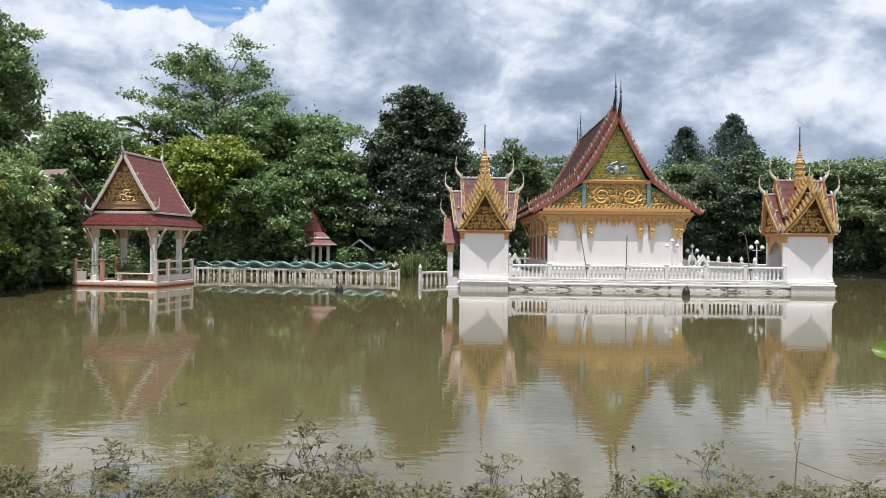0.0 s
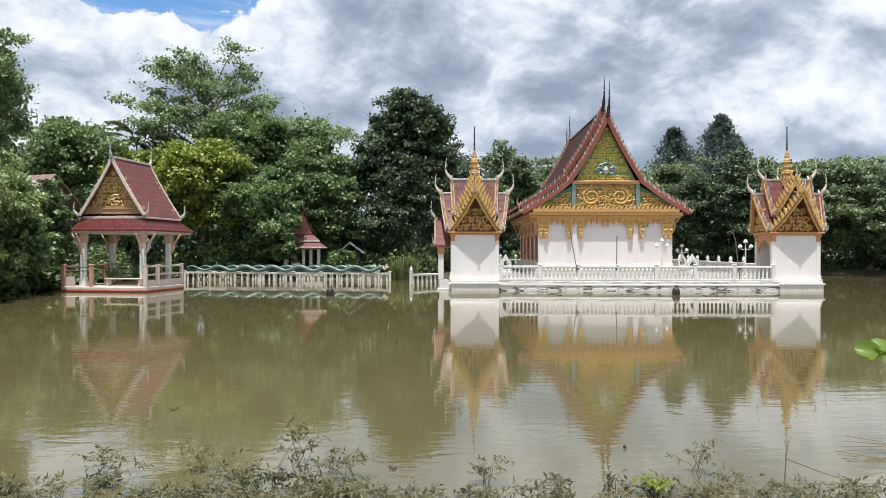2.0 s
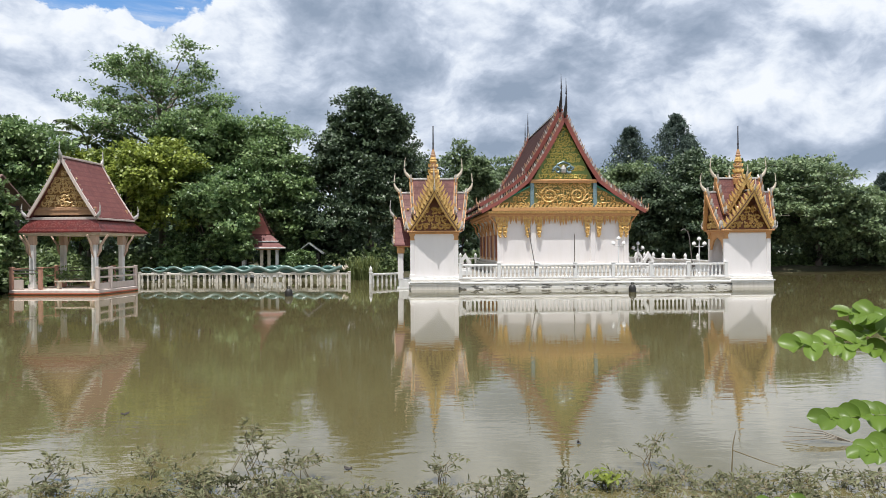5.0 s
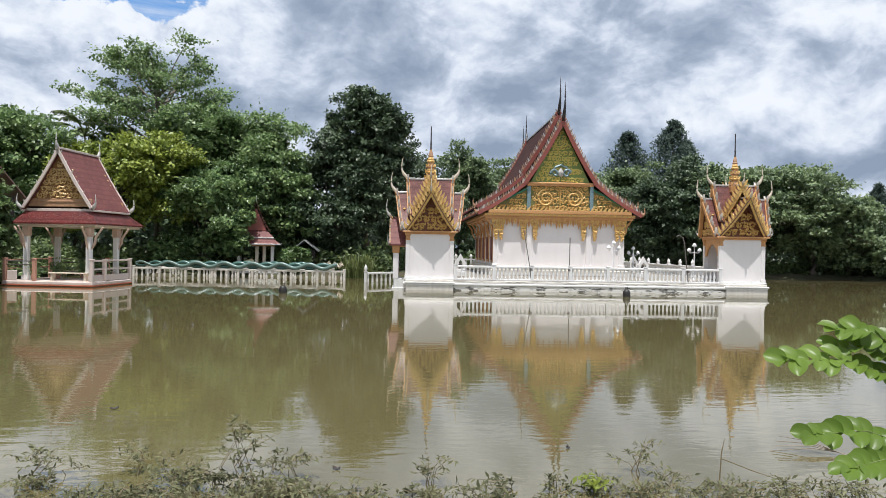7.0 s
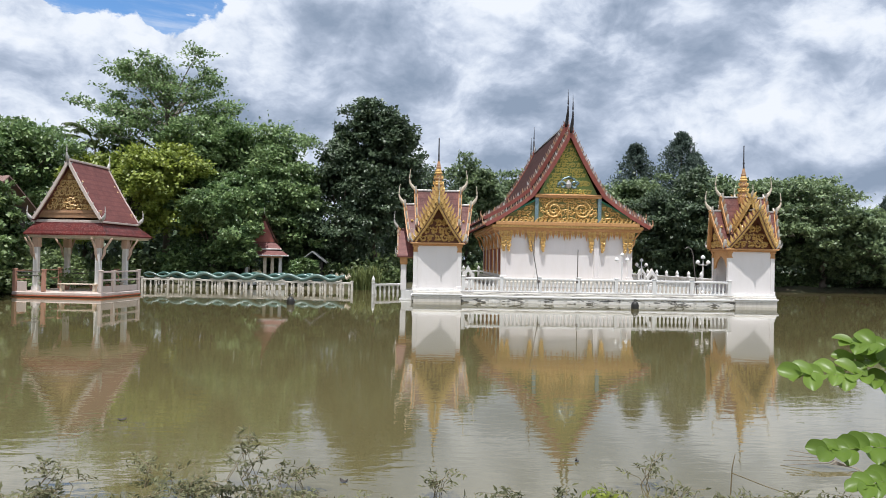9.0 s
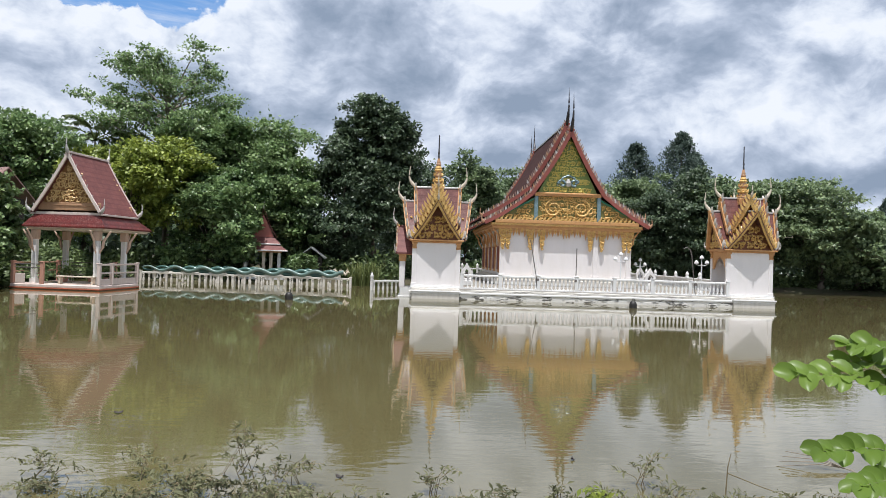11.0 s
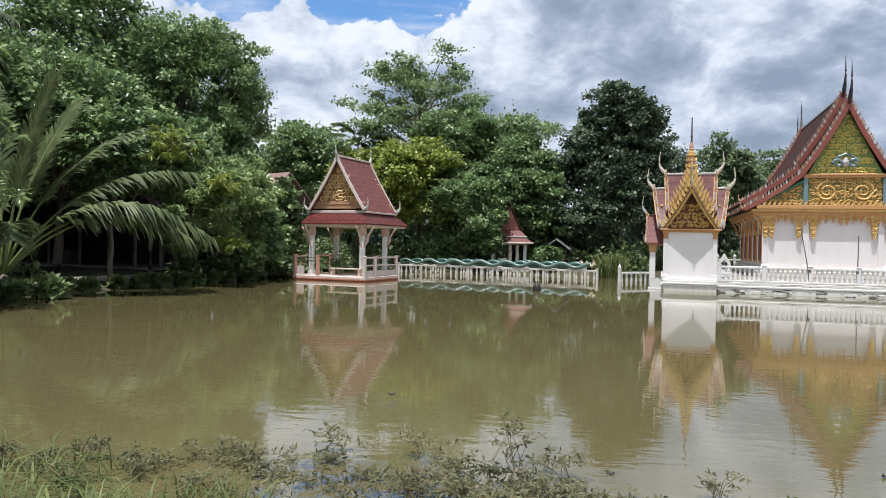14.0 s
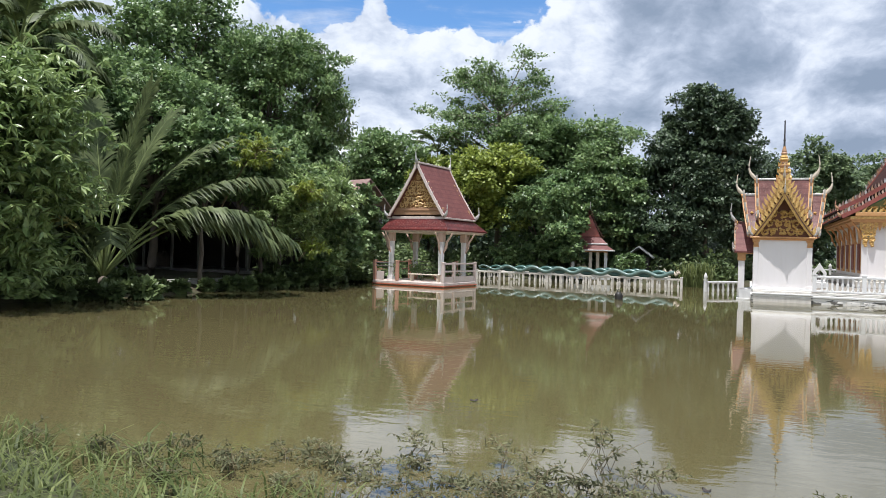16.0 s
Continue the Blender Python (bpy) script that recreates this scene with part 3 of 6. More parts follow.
def gable_end(parent, apex, half, eave, y, lean, ground, relief, boards, fins, step=0.26, fin=0.15, count=11, width=0.13, sag=0.04, thick=0.026, deep=0.07):
    """Pediment panel with scrollwork and its two bargeboards, facing -y. lean: how far the ridge reaches out past the eaves."""
    edge = slope_points(apex, half, eave, sag)
    tri = Geo()
    inner = [(x * 0.97, z - 0.03) for x, z in edge]
    poly = [(-x, z) for x, z in reversed(inner)] + [(x, z) for x, z in inner[1:]]
    tri.prism(poly, y + 0.11, y + 0.17)
    part("pediment", tri, ground, parent)
    inside = lambda x, z: z > eave + 0.08 and abs(x) < (half - 0.12) * max(0, 1 - (z - eave) / (apex - eave)) - width * 0.9
    part("scrollwork", scrolls(inside, -half, half, eave + 0.04, apex, step, y + 0.08, thick), relief, parent, "gilded scroll relief")
    ys = [y - lean * (1 - i / (len(edge) - 1)) for i in range(len(edge))]
    up = [(x, z + 0.07) for x, z in edge]
    for s in (-1, 1):
        bargeboard(parent, s, up, y, boards, fins, width, deep, fin, count, ys)


def spire(parent, z, h, r, needle):
    """Tiered gilded spire with a lightning needle."""
    zz = z
    body = part("spire", Geo().lathe([(r * 0.62, z), (r * 0.5, z + 0.5 * h), (r * 0.2, z + 0.92 * h), (0.03, z + h)], 10), ORANGE, parent, "tiered gilded spire")
    for i, rr in enumerate((1.0, 0.86, 0.74, 0.66, 0.42)):
        a, q = r * rr, 0.18 * h
        part("spire_tier", Geo().lathe([(a * 0.6, zz), (a, zz + q * 0.10), (a * 1.02, zz + q * 0.26), (a * 0.72, zz + q * 0.42), (a * 0.80, zz + q * 0.60), (a * 0.55, zz + q * 0.98)], 12), GOLD if i % 2 else CAPITAL, body)
        if i < 3:
            for k in range(8):
                m = Matrix.Rotation(k * math.pi / 4, 4, "Z") @ Matrix.Translation((0, -a * 0.93, zz + q * 0.22))
                part("fin", fin_mesh(GOLD, 0.15), None, body, m=m)
        zz += q
    zz += 0.05 * h
    part("needle", Geo().lathe([(0.05, zz), (0.034, zz + needle * 0.2), (0.055, zz + needle * 0.24), (0.034, zz + needle * 0.3), (0.026, zz + needle * 0.93), (0.04, zz + needle * 0.95), (0.008, zz + needle)], 6), DARK_METAL, parent, "thin dark needle")


def build_gate():
    """Square corner gate tower with a cross-gabled two-tier roof; base at its centre on the paving."""
    g = thing("gate_tower", pose(0, 0, 0), "white corner gate tower with pink-tiled cross-gabled roof and gilded spire", "gate tower", "corner gate towers")
    part("plinth", Geo().box(-1.2, 1.2, -1.24, 1.24, 0.008, 0.07).box(-1.17, 1.17, -1.18, 1.18, 0.07, 0.13), WHITE, g)
    for s in (-1, 1):
        part("wall", Geo().box(-0.95, 0.95, s * 1.06 - 0.06, s * 1.06 + 0.06, 0.13, 2.16), WHITE_CLEAN, g)
        for q in (-1, 1):
            part("pilaster", Geo().box(q * 1.05 - 0.10, q * 1.05 + 0.10, s * 1.04 - 0.10, s * 1.04 + 0.10, 0.13, 1.86).box(q * 1.05 - 0.13, q * 1.05 + 0.13, s * 1.04 - 0.13, s * 1.04 + 0.13, 0.13, 0.24), WHITE_CLEAN, g)
            part("capital", Geo().box(q * 1.05 - 0.12, q * 1.05 + 0.12, s * 1.04 - 0.115, s * 1.04 + 0.115, 1.86, 1.92).box(q * 1.05 - 0.10, q * 1.05 + 0.10, s * 1.04 - 0.095, s * 1.04 + 0.095, 1.92, 2.08).box(q * 1.05 - 0.14, q * 1.05 + 0.14, s * 1.04 - 0.12, s * 1.04 + 0.12, 2.08, 2.16), ORANGE, g, "orange and gold capital")
        # arched side opening with a carved frieze
        poly = [(-0.94, 2.16), (-0.94, 1.30), (-0.78, 1.36), (-0.62, 1.62), (-0.40, 1.80), (0, 1.95), (0.40, 1.80), (0.62, 1.62), (0.78, 1.36), (0.94, 1.30), (0.94, 2.16)]
        part("frieze", Geo().prism(poly, -0.04, 0.04, pose(s * 1.06, 0, 0, 0, 0, 90)), ORANGE, g, "carved orange frieze over the opening")
    part("floor_slab", Geo().box(-0.92, 0.92, -0.98, 0.98, 0.131, 0.16), CONCRETE, g)
    part("cornice", Geo().box(-1.2, 1.2, -1.2, 1.2, 2.16, 2.24).box(-1.30, 1.30, -1.30, 1.30, 2.24, 2.31), ORANGE, g, "orange and red cornice")
    for k in range(4):
        wing = new("wing")
        wing.parent, wing.matrix_basis = g, pose(0, 0, 0, 0, 0, 90 * k)
        wing_parts(wing, k)
    part("spire_base", Geo().box(-0.30, 0.30, -0.30, 0.30, 4.55, 4.86), ORANGE, g)
    spire(g, 4.86, 1.52, 0.31, 1.18)
    return g


def wing_parts(wing, k):
    # lower tier, then upper tier: apex, half width, eave, reach of the eave, lean of the ridge
    for apex, half, eave, reach, lean, tip in ((4.18, 1.18, 2.33, 1.20, 0.84, 1.1), (4.86, 0.98, 3.05, 0.78, 0.28, 1.2)):
        if k % 2:                                        # the side wings are longer, the end gables rake out furthest
            reach, lean = reach + (0.15 if apex < 4.5 else 0.24), lean * 0.35
        edge = slope_points(apex, half, eave, 0.05)
        n = len(edge)
        front = [-reach - lean * (1 - i / (n - 1)) for i in range(n)]
        back = [-max(0.0, x - 0.02) for x, z in edge]
        for s in (-1, 1):
            part("roof_slope", roof_slab(edge, s, front, back), TILE_PINK, wing, "pinkish glazed roof tiles")
        part("ridge_cap", Geo().box(-0.05, 0.05, -reach - lean, 0, apex - 0.03, apex + 0.06), SILVER, wing)
        gable_end(wing, apex, half, eave, -reach + 0.02, lean, PANEL_RED, GOLD, GOLD if k % 2 == 0 else ORANGE, GOLD if k % 2 == 0 else (OLD_WHITE, SILVER, CAPITAL), 0.33, 0.30 if k % 2 == 0 else 0.26, 10, 0.17, 0.05, 0.064, 0.07 if k % 2 == 0 else 0.17)
        part("finial", horn(tip * (0.5 if k % 2 == 0 else 0.88), 0.36, 0.058), CREAM, wing, "curved cream horn finial", True, pose(0, -reach - lean + 0.05, apex))
        for s in (-1, 1):
            part("eave_finial", horn(0.34, 0.4, 0.035, 5), SILVER, wing, "", True, pose(s * half, -reach - 0.02, eave + 0.02, 0, 0, s * 60))


def on_island(u, v, z=TOP, turn=0.0):
    return COMPLEX @ pose(u, v, z, 0, 0, turn)


gate = build_gate()
gate.matrix_basis = on_island(1.20, 1.37) @ Matrix.Diagonal((1, 0.86, 1, 1))      # a little less deep than wide
copy_thing(gate, on_island(16.40, 1.37) @ Matrix.Scale(1 / ISLAND, 4))


def build_platform():
    p = thing("island_platform", COMPLEX, "white moulded stone platform with dark mould stains standing in the pond", "platform")
    W0, W1, D1 = 0.06, 17.38, 23.0

    def course(name, o, z0, z1, mat, label=""):
        part(name, Geo().box(W0 - o, W1 + o, -o, D1 + o, z0, z1, 0.03), mat, p, label)
    course("footing", -0.10, -0.9, 0.09, STAINED)
    course("lower_lip", 0.12, 0.09, 0.22, WHITE)
    course("stained_face", 0.055, 0.22, 0.60, STAINED, "black-stained carved face")
    course("upper_lip", 0.10, 0.60, 0.70, WHITE)
    course("coping", -0.02, 0.70, TOP - 0.01, WEATHERED, "grey rain-stained coping")
    course("terrace_floor", -0.12, TOP - 0.01, TOP, PAVING)
    # the corner blocks under the gates stand forward
    for u, h in ((1.20, 1.12), (16.43, 1.01)):
        block = part("corner_block", Geo().box(u - h + 0.04, u + h - 0.04, 0.04, 3.2, -0.9, 0.10, 0.02).box(u - h, u + h, -0.13, 3.2, 0.225, 0.595, 0.02).box(u - h - 0.02, u + h + 0.02, -0.03, 3.2, 0.745, TOP + 0.006, 0.02), OLD_WHITE, p, "cream-white corner block")
        for z0, z1, o in ((0.085, 0.225, 0.19), (0.595, 0.68, 0.13), (0.68, 0.745, 0.18)):
            part("moulding", Geo().box(u - h - o + 0.12, u + h + o - 0.12, -o, 3.3, z0, z1, 0.035), WHITE, block)
    # relief mouldings along the stained face
    k = 0
    for u in np.arange(3.0, 15.2, 0.62):
        k += 1
        g = Geo().box(u, u + 0.5, -0.078, 0.0, 0.34, 0.50, 0.02)
        if k < 5:
            g.lathe([(0.10, 0), (0.10, 0.05), (0.05, 0.06)], 10, Matrix.Translation((u + 0.25, -0.05, 0.42)) @ Matrix.Rotation(radians(90), 4, "X"))
        part("panel", g, STAINED, p)


build_platform()

BALUSTER_SHAPE = Geo().lathe([(0.055, 0), (0.055, 0.05), (0.033, 0.08), (0.062, 0.20), (0.052, 0.30), (0.032, 0.36), (0.048, 0.40), (0.034, 0.44), (0.055, 0.47), (0.055, 0.52)], 8)
BALUSTERS = {m: BALUSTER_SHAPE.mesh("baluster", m, True) for m in (WHITE, OLD_WHITE)}


def balustrade(a, b, z, label, spacing=0.19, bay=1.9, buds=False, tall=1.0, material=WHITE, base=Matrix(), fat=1.0):
    """A run of turned balusters between posts from a to b (x, y), its foot at z."""
    a, b = Vector(a), Vector(b)
    d = b - a
    length, turn = d.length, math.degrees(math.atan2(d.y, d.x))
    t = thing("balustrade", base @ pose(a.x, a.y, z, 0, 0, turn) @ Matrix.Diagonal((1, 1, tall, 1)), label, "balustrade", "balustrades")
    part("foot_rail", Geo().box(0, length, -0.07, 0.07, 0, 0.08), material, t)
    part("top_rail", Geo().box(0, length, -0.08, 0.08, 0.60, 0.70, 0.02), material, t)
    bays = max(1, round(length / bay))
    for i in range(bays + 1):
        x = length * i / bays
        part("post", Geo().box(x - 0.08, x + 0.08, -0.085, 0.085, 0, 0.72, 0.015).box(x - 0.1, x + 0.1, -0.1, 0.1, 0.72, 0.77, 0.015), material, t)
        if buds:
            part("lotus_bud", Geo().lathe([(0.05, 0.77), (0.10, 0.82), (0.115, 0.90), (0.08, 0.99), (0.02, 1.07), (0.004, 1.1)], 8, pose(x, 0, 0)), material, t, "white lotus-bud finial", True)
    n = int(length / spacing)
    for i in range(n):
        x = (i + 0.5) * length / n
        if abs((x / length * bays + 0.5) % 1 - 0.5) * length / bays > 0.12:
            part("baluster", BALUSTERS[material], None, t, m=pose(x, 0, 0.08) @ Matrix.Diagonal((fat, fat, 1, 1)))
    return t


balustrade((2.45, 0.35), (15.3, 0.35), TOP, "long white balustrade of turned balusters along the platform front", base=COMPLEX)
balustrade((17.15, 2.45), (17.15, 22.6), TOP, "white side balustrade with lotus-bud posts", 0.24, 2.0, True, base=COMPLEX)
balustrade((16.95, 22.6), (0.3, 22.6), TOP, "white rear balustrade with lotus-bud posts", 0.3, 1.2, True, base=COMPLEX)
balustrade((0.2, 2.6), (0.2, 22.6), TOP, "white side balustrade with lotus-bud posts", 0.24, 2.0, True, base=COMPLEX)


def build_temple():
    """The main hall: white end wall, carved eaves, two-tier red gable roof."""
    t = thing("temple_hall", on_island(8.95, 8.0), "white-walled temple hall with gilded gable and steep brown tiled roof", "temple")
    L = 13.0
    part("podium", Geo().box(-4.1, 4.1, -0.5, L + 0.5, 0, 0.34, 0.03).box(-3.95, 3.95, -0.3, L + 0.3, 0.34, 0.52, 0.03), OLD_WHITE, t)
    part("front_wall", Geo().box(-3.7, 3.7, 0, 0.3, 0.52, 3.3), WHITE_CLEAN, t)
    part("rear_wall", Geo().box(-3.7, 3.7, L - 0.3, L, 0.52, 3.3), WHITE_CLEAN, t)
    for s in (-1, 1):
        w = part("side_wall", Geo().box(s * 3.6 - 0.1, s * 3.6 + 0.1, 0.3, L - 0.3, 0.52, 3.3), WHITE_CLEAN, t)
        for k in range(5):
            y = 1.5 + k * 2.4
            win = part("window", Geo().box(s * 3.72 - 0.05, s * 3.72 + 0.05, y - 0.55, y + 0.55, 0.7, 2.5), ORANGE, t, "gilded window surround with red-brown shutters")
            for q in (-1, 1):
                part("shutter", Geo().box(s * 3.78 - 0.03, s * 3.78 + 0.03, y + q * 0.22 - 0.19, y + q * 0.22 + 0.19, 0.85, 2.25), SHUTTER, win)
            part("crest", Geo().prism([(-0.6, 2.5), (0.6, 2.5), (0.3, 2.75), (0, 3.2), (-0.3, 2.75)], -0.04, 0.04, pose(s * 3.74, y, 0, 0, 0, 90)), ORANGE, win)
    for x in (-3.72, -1.75, 1.75, 3.72):
        part("pilaster", Geo().box(x - 0.14, x + 0.14, -0.10, 0.04, 0.52, 3.3).box(x - 0.19, x + 0.19, -0.14, 0.05, 0.52, 0.66), WHITE_CLEAN, t)
    # scalloped hanging frieze of carved leaves on the end wall
    for i in range(49):
        x = -3.9 + i * 7.8 / 48
        near = min(abs(x - q) for q in (-3.6, -2.1, -1.4, 1.4, 2.1, 3.6))
        drop = 0.36 + 0.13 * (i % 2) + 0.34 * max(0, 1 - near / 0.45) + 0.22 * max(0, 1 - abs(x) / 0.35)
        g = Geo().prism([(x - 0.085, 3.34), (x + 0.085, 3.34), (x + 0.07, 3.34 - drop * 0.55), (x, 3.34 - drop), (x - 0.07, 3.34 - drop * 0.55)], -0.16, -0.115)
        g.tube(spiral(x, 3.30 - drop * 0.35, 0.07, 1.2, 1 if i % 2 else -1, i, -0.17), 0.02, 4)
        part("hanging_leaf", g, ORANGE if i % 2 else GOLD, t, "gilded carved hanging leaf")
    # open scrolled pendants beside the pilasters
    for x in (-3.72, -3.42, -2.1, -1.42, 1.42, 2.1, 3.42, 3.72):
        g, hand = Geo(), 1 if x < 0 else -1
        for k, (z, r) in enumerate(((3.00, 0.22), (2.72, 0.19), (2.48, 0.155), (2.29, 0.11), (2.16, 0.07))):
            g.tube(spiral(x + hand * 0.03 * (1 - 2 * (k % 2)), z, r, 1.3, hand * (1 - 2 * (k % 2)), 1.57, -0.15), [0.066 - 0.002 * j for j in range(14)], 5)
        g.tube([(x, -0.14, 3.2), (x + hand * 0.05, -0.14, 2.75), (x, -0.14, 2.3), (x, -0.14, 2.02)], [0.06, 0.05, 0.04, 0.008], 5)
        part("pendant", g, GOLD, t, "open gilded scroll pendant")
    part("eave_beam", Geo().box(-4.35, 4.35, -0.24, L + 0.24, 3.30, 3.42, 0.02).box(-4.45, 4.45, -0.28, L + 0.28, 3.42, 3.60, 0.02), ORANGE, t, "orange painted eave beam with gold band")
    part("gold_band", Geo().box(-4.4, 4.4, -0.34, -0.285, 3.47, 3.60, 0.02), GOLD, t)
    for s in (-1, 1):
        for y in (0.0, 2.6, 5.2, 7.8, 10.4, L):
            g = Geo().tube([(s * 3.72, y, 2.2), (s * 3.95, y - 0.02, 2.6), (s * 4.02, y, 2.95), (s * 4.3, y, 3.3)], [0.03, 0.07, 0.06, 0.05], 5)
            part("eave_bracket", g, ORANGE, t, "carved gilded eave bracket")
    # lower skirt roof, then the main steep roof, then its raised middle
    low = [(2.0, 5.42), (2.9, 4.72), (3.9, 4.06), (4.85, 3.55)]
    for y0, y1, dz in ((-0.36, L + 0.36, 0.0), (0.9, L - 0.9, 0.45)):
        for s in (-1, 1):
            e = [(x, z + dz) for x, z in low]
            part("skirt_slope", roof_slab(e, s, [y0] * 4, [y1] * 4, 0.09), TILE_BROWN, t, "brown glazed skirt roof")
            for yy in (y0, y1):
                bargeboard(t, s, [(x, z + 0.1) for x, z in e], yy, RED, FIN_MIX, 0.20, 0.10, 0.22, 20, name="skirt_bargeboard")
            part("eave_finial", horn(0.5, 0.42, 0.06), CAPITAL, t, "", True, pose(s * 4.8, y0 + 0.1, 3.55 + dz, 0, 0, s * 75))
    up = slope_points(9.05, 2.18, 5.30, 0.05, 8)
    for y0, y1, dz in ((-0.38, L + 0.38, 0.0), (1.0, L - 1.0, 0.6)):
        e = [(x, z + dz) for x, z in up]
        n = len(e)
        lean = [0.30 * (1 - i / (n - 1)) for i in range(n)]
        for s in (-1, 1):
            part("roof_slope", roof_slab(e, s, [y0 - q for q in lean], [y1 + q for q in lean], 0.1), TILE_BROWN, t, "steep brown glazed roof tiles")
            for yy, f in ((y0, -1), (y1, 1)):
                bargeboard(t, s, [(x, z + 0.12) for x, z in e], yy, RED, FIN_MIX, 0.22, 0.11, 0.22, 30, [yy + f * q for q in lean])
        part("ridge_cap", Geo().box(-0.08, 0.08, y0 - 0.3, y1 + 0.3, 9.02 + dz, 9.14 + dz), SILVER, t)
        for yy, turn in ((y0 - 0.28, 0), (y1 + 0.28, 180)):
            part("finial", horn(2.12, 0.26, 0.10), DARK_METAL, t, "tall dark curved horn finial", True, pose(0, yy, 9.0 + dz, 0, 0, turn))
    for y, f in ((-0.24, 1), (L + 0.24, -1)):
        face = new("gable")
        face.parent, face.matrix_basis = t, pose(0, y, 0, 0, 0, 0 if f > 0 else 180)
        part("upper_pediment", Geo().prism([(-1.72, 5.45), (1.72, 5.45), (0, 8.85)], 0.05, 0.15), PANEL_GREEN, face, "green and gold mosaic pediment")
        inside = lambda x, z: z > 5.6 and abs(x) < 1.66 * (1 - (z - 5.45) / 3.4) - 0.06
        part("upper_scrollwork", scrolls(inside, -1.7, 1.7, 5.52, 8.8, 0.29, 0.02, 0.046), GOLD_GREEN, face, "green-gold scroll relief")
        g = Geo()
        for s in (-1, 1):
            g.tube(spiral(s * 0.36, 5.96, 0.27, 1.1, s, math.pi / 2 * (1 - s) + 0.4, -0.02), 0.075, 6)
        g.tube([(-0.55, -0.02, 5.98), (-0.34, -0.03, 6.32), (0, -0.04, 6.46), (0.34, -0.03, 6.32), (0.55, -0.02, 5.98)], 0.06, 6)
        part("crest_coils", g, BLUE_GLASS, face, "blue mosaic coils of the gable crest")
        part("crest_body", Geo().lathe([(0.02, -0.25), (0.15, -0.18), (0.18, 0.0), (0.10, 0.18), (0.02, 0.26)], 8, pose(0, -0.02, 6.02)), SILVER, face, "pale plaster crest figure")
        part("middle_beam", Geo().box(-1.95, 1.95, -0.10, 0.2, 5.22, 5.44, 0.02).box(-2.05, 2.05, -0.14, 0.2, 5.34, 5.40, 0.01), ORANGE, face)
        part("middle_panel", Geo().box(-1.72, 1.72, 0.05, 0.15, 3.62, 5.22), PANEL_GOLD, face)
        g = Geo()
        for s in (-1, 1):
            medallion(g, s * 0.83, 4.52, 0.60, s, 0.02)
        g.tube([(0, 0.02, 3.84), (0, 0.0, 5.18)], 0.035, 5)
        fill = scrolls(lambda x, z: True, -1.66, 1.66, 3.84, 5.2, 0.28, 0.045, 0.036)
        g.add(fill.v, fill.f)
        part("middle_scrollwork", g, GOLD, face, "bold gilded scroll relief")
        low_beam = part("lower_beam", Geo().box(-4.2, 4.2, -0.16, 0.2, 3.60, 3.80, 0.02), ORANGE, face)
        for i in range(34):
            part("leaf_crest", fin_mesh(GOLD, 0.24), None, low_beam, m=pose(-4.1 + i * 8.2 / 33, -0.12, 3.79))
        for s in (-1, 1):
            part("blue_post", Geo().box(s * 1.84 - 0.11, s * 1.84 + 0.11, -0.06, 0.16, 3.80, 5.22), BLUE_GLASS, face, "blue-green mosaic post")
            part("wing_panel", Geo().prism([(s * 1.95, 3.8), (s * 4.4, 3.8), (s * 1.95, 5.15)], 0.05, 0.15), PANEL_GOLD, face)
            part("wing_trim", Geo().tube([(s * 1.95, 0.02, 5.05), (s * 4.2, 0.02, 3.86)], 0.06, 5), GREEN_GLASS, face)
            ins = lambda x, z: 2.05 < abs(x) and z < 5.0 - (abs(x) - 1.95) * 0.55 - 0.06
            part("wing_scrollwork", scrolls(ins, *sorted((s * 2.0, s * 4.3)), 3.85, 5.1, 0.28, 0.02, 0.044), GOLD, face)


build_temple()

# ---- bridge with serpents, entrance porch ----
BR_A, BR_B = Vector((-17.9, 52.75)), Vector((-3.05, 50.85))


def serpent(m, length, phase, y, material, shrink=1.0):
    """One undulating serpent lying along a railing: a statue, one mesh with a tan head."""
    pts = [(s, y, 0.20 + 0.15 * math.sin(s * 2 * math.pi / 2.0 + phase)) for s in np.arange(0.1, length - 0.45, 0.16)]
    rad = [(0.06 + 0.075 * min(1, i / 25)) * shrink for i in range(len(pts))]
    x, z = pts[-1][0], pts[-1][2]
    g = Geo().tube(pts, rad, 8)
    g.tube([(x - 0.05, y, z), (x + 0.12, y, 0.16), (x + 0.2, y, 0.30), (x + 0.30, y, 0.37), (x + 0.42, y, 0.31)], [0.085, 0.08, 0.085, 0.07, 0.02], 8)
    for k in range(5):
        g.tube([(x + 0.14 + 0.035 * k, y, 0.35), (x + 0.11 + 0.06 * k, y, 0.49 + 0.05 * (2 - abs(k - 2)))], [0.035, 0.006], 4)
    me = g.mesh("serpent_statue", material, True)
    me.materials.append(CREAM)
    for f in me.polygons:
        if f.center.x > x - 0.02:
            f.material_index = 1
    ob = new("serpent_statue", me)
    ob.matrix_basis = m
    tagged(ob, "green serpent statue undulating along the bridge railing", "serpent statue", "bridge serpents")


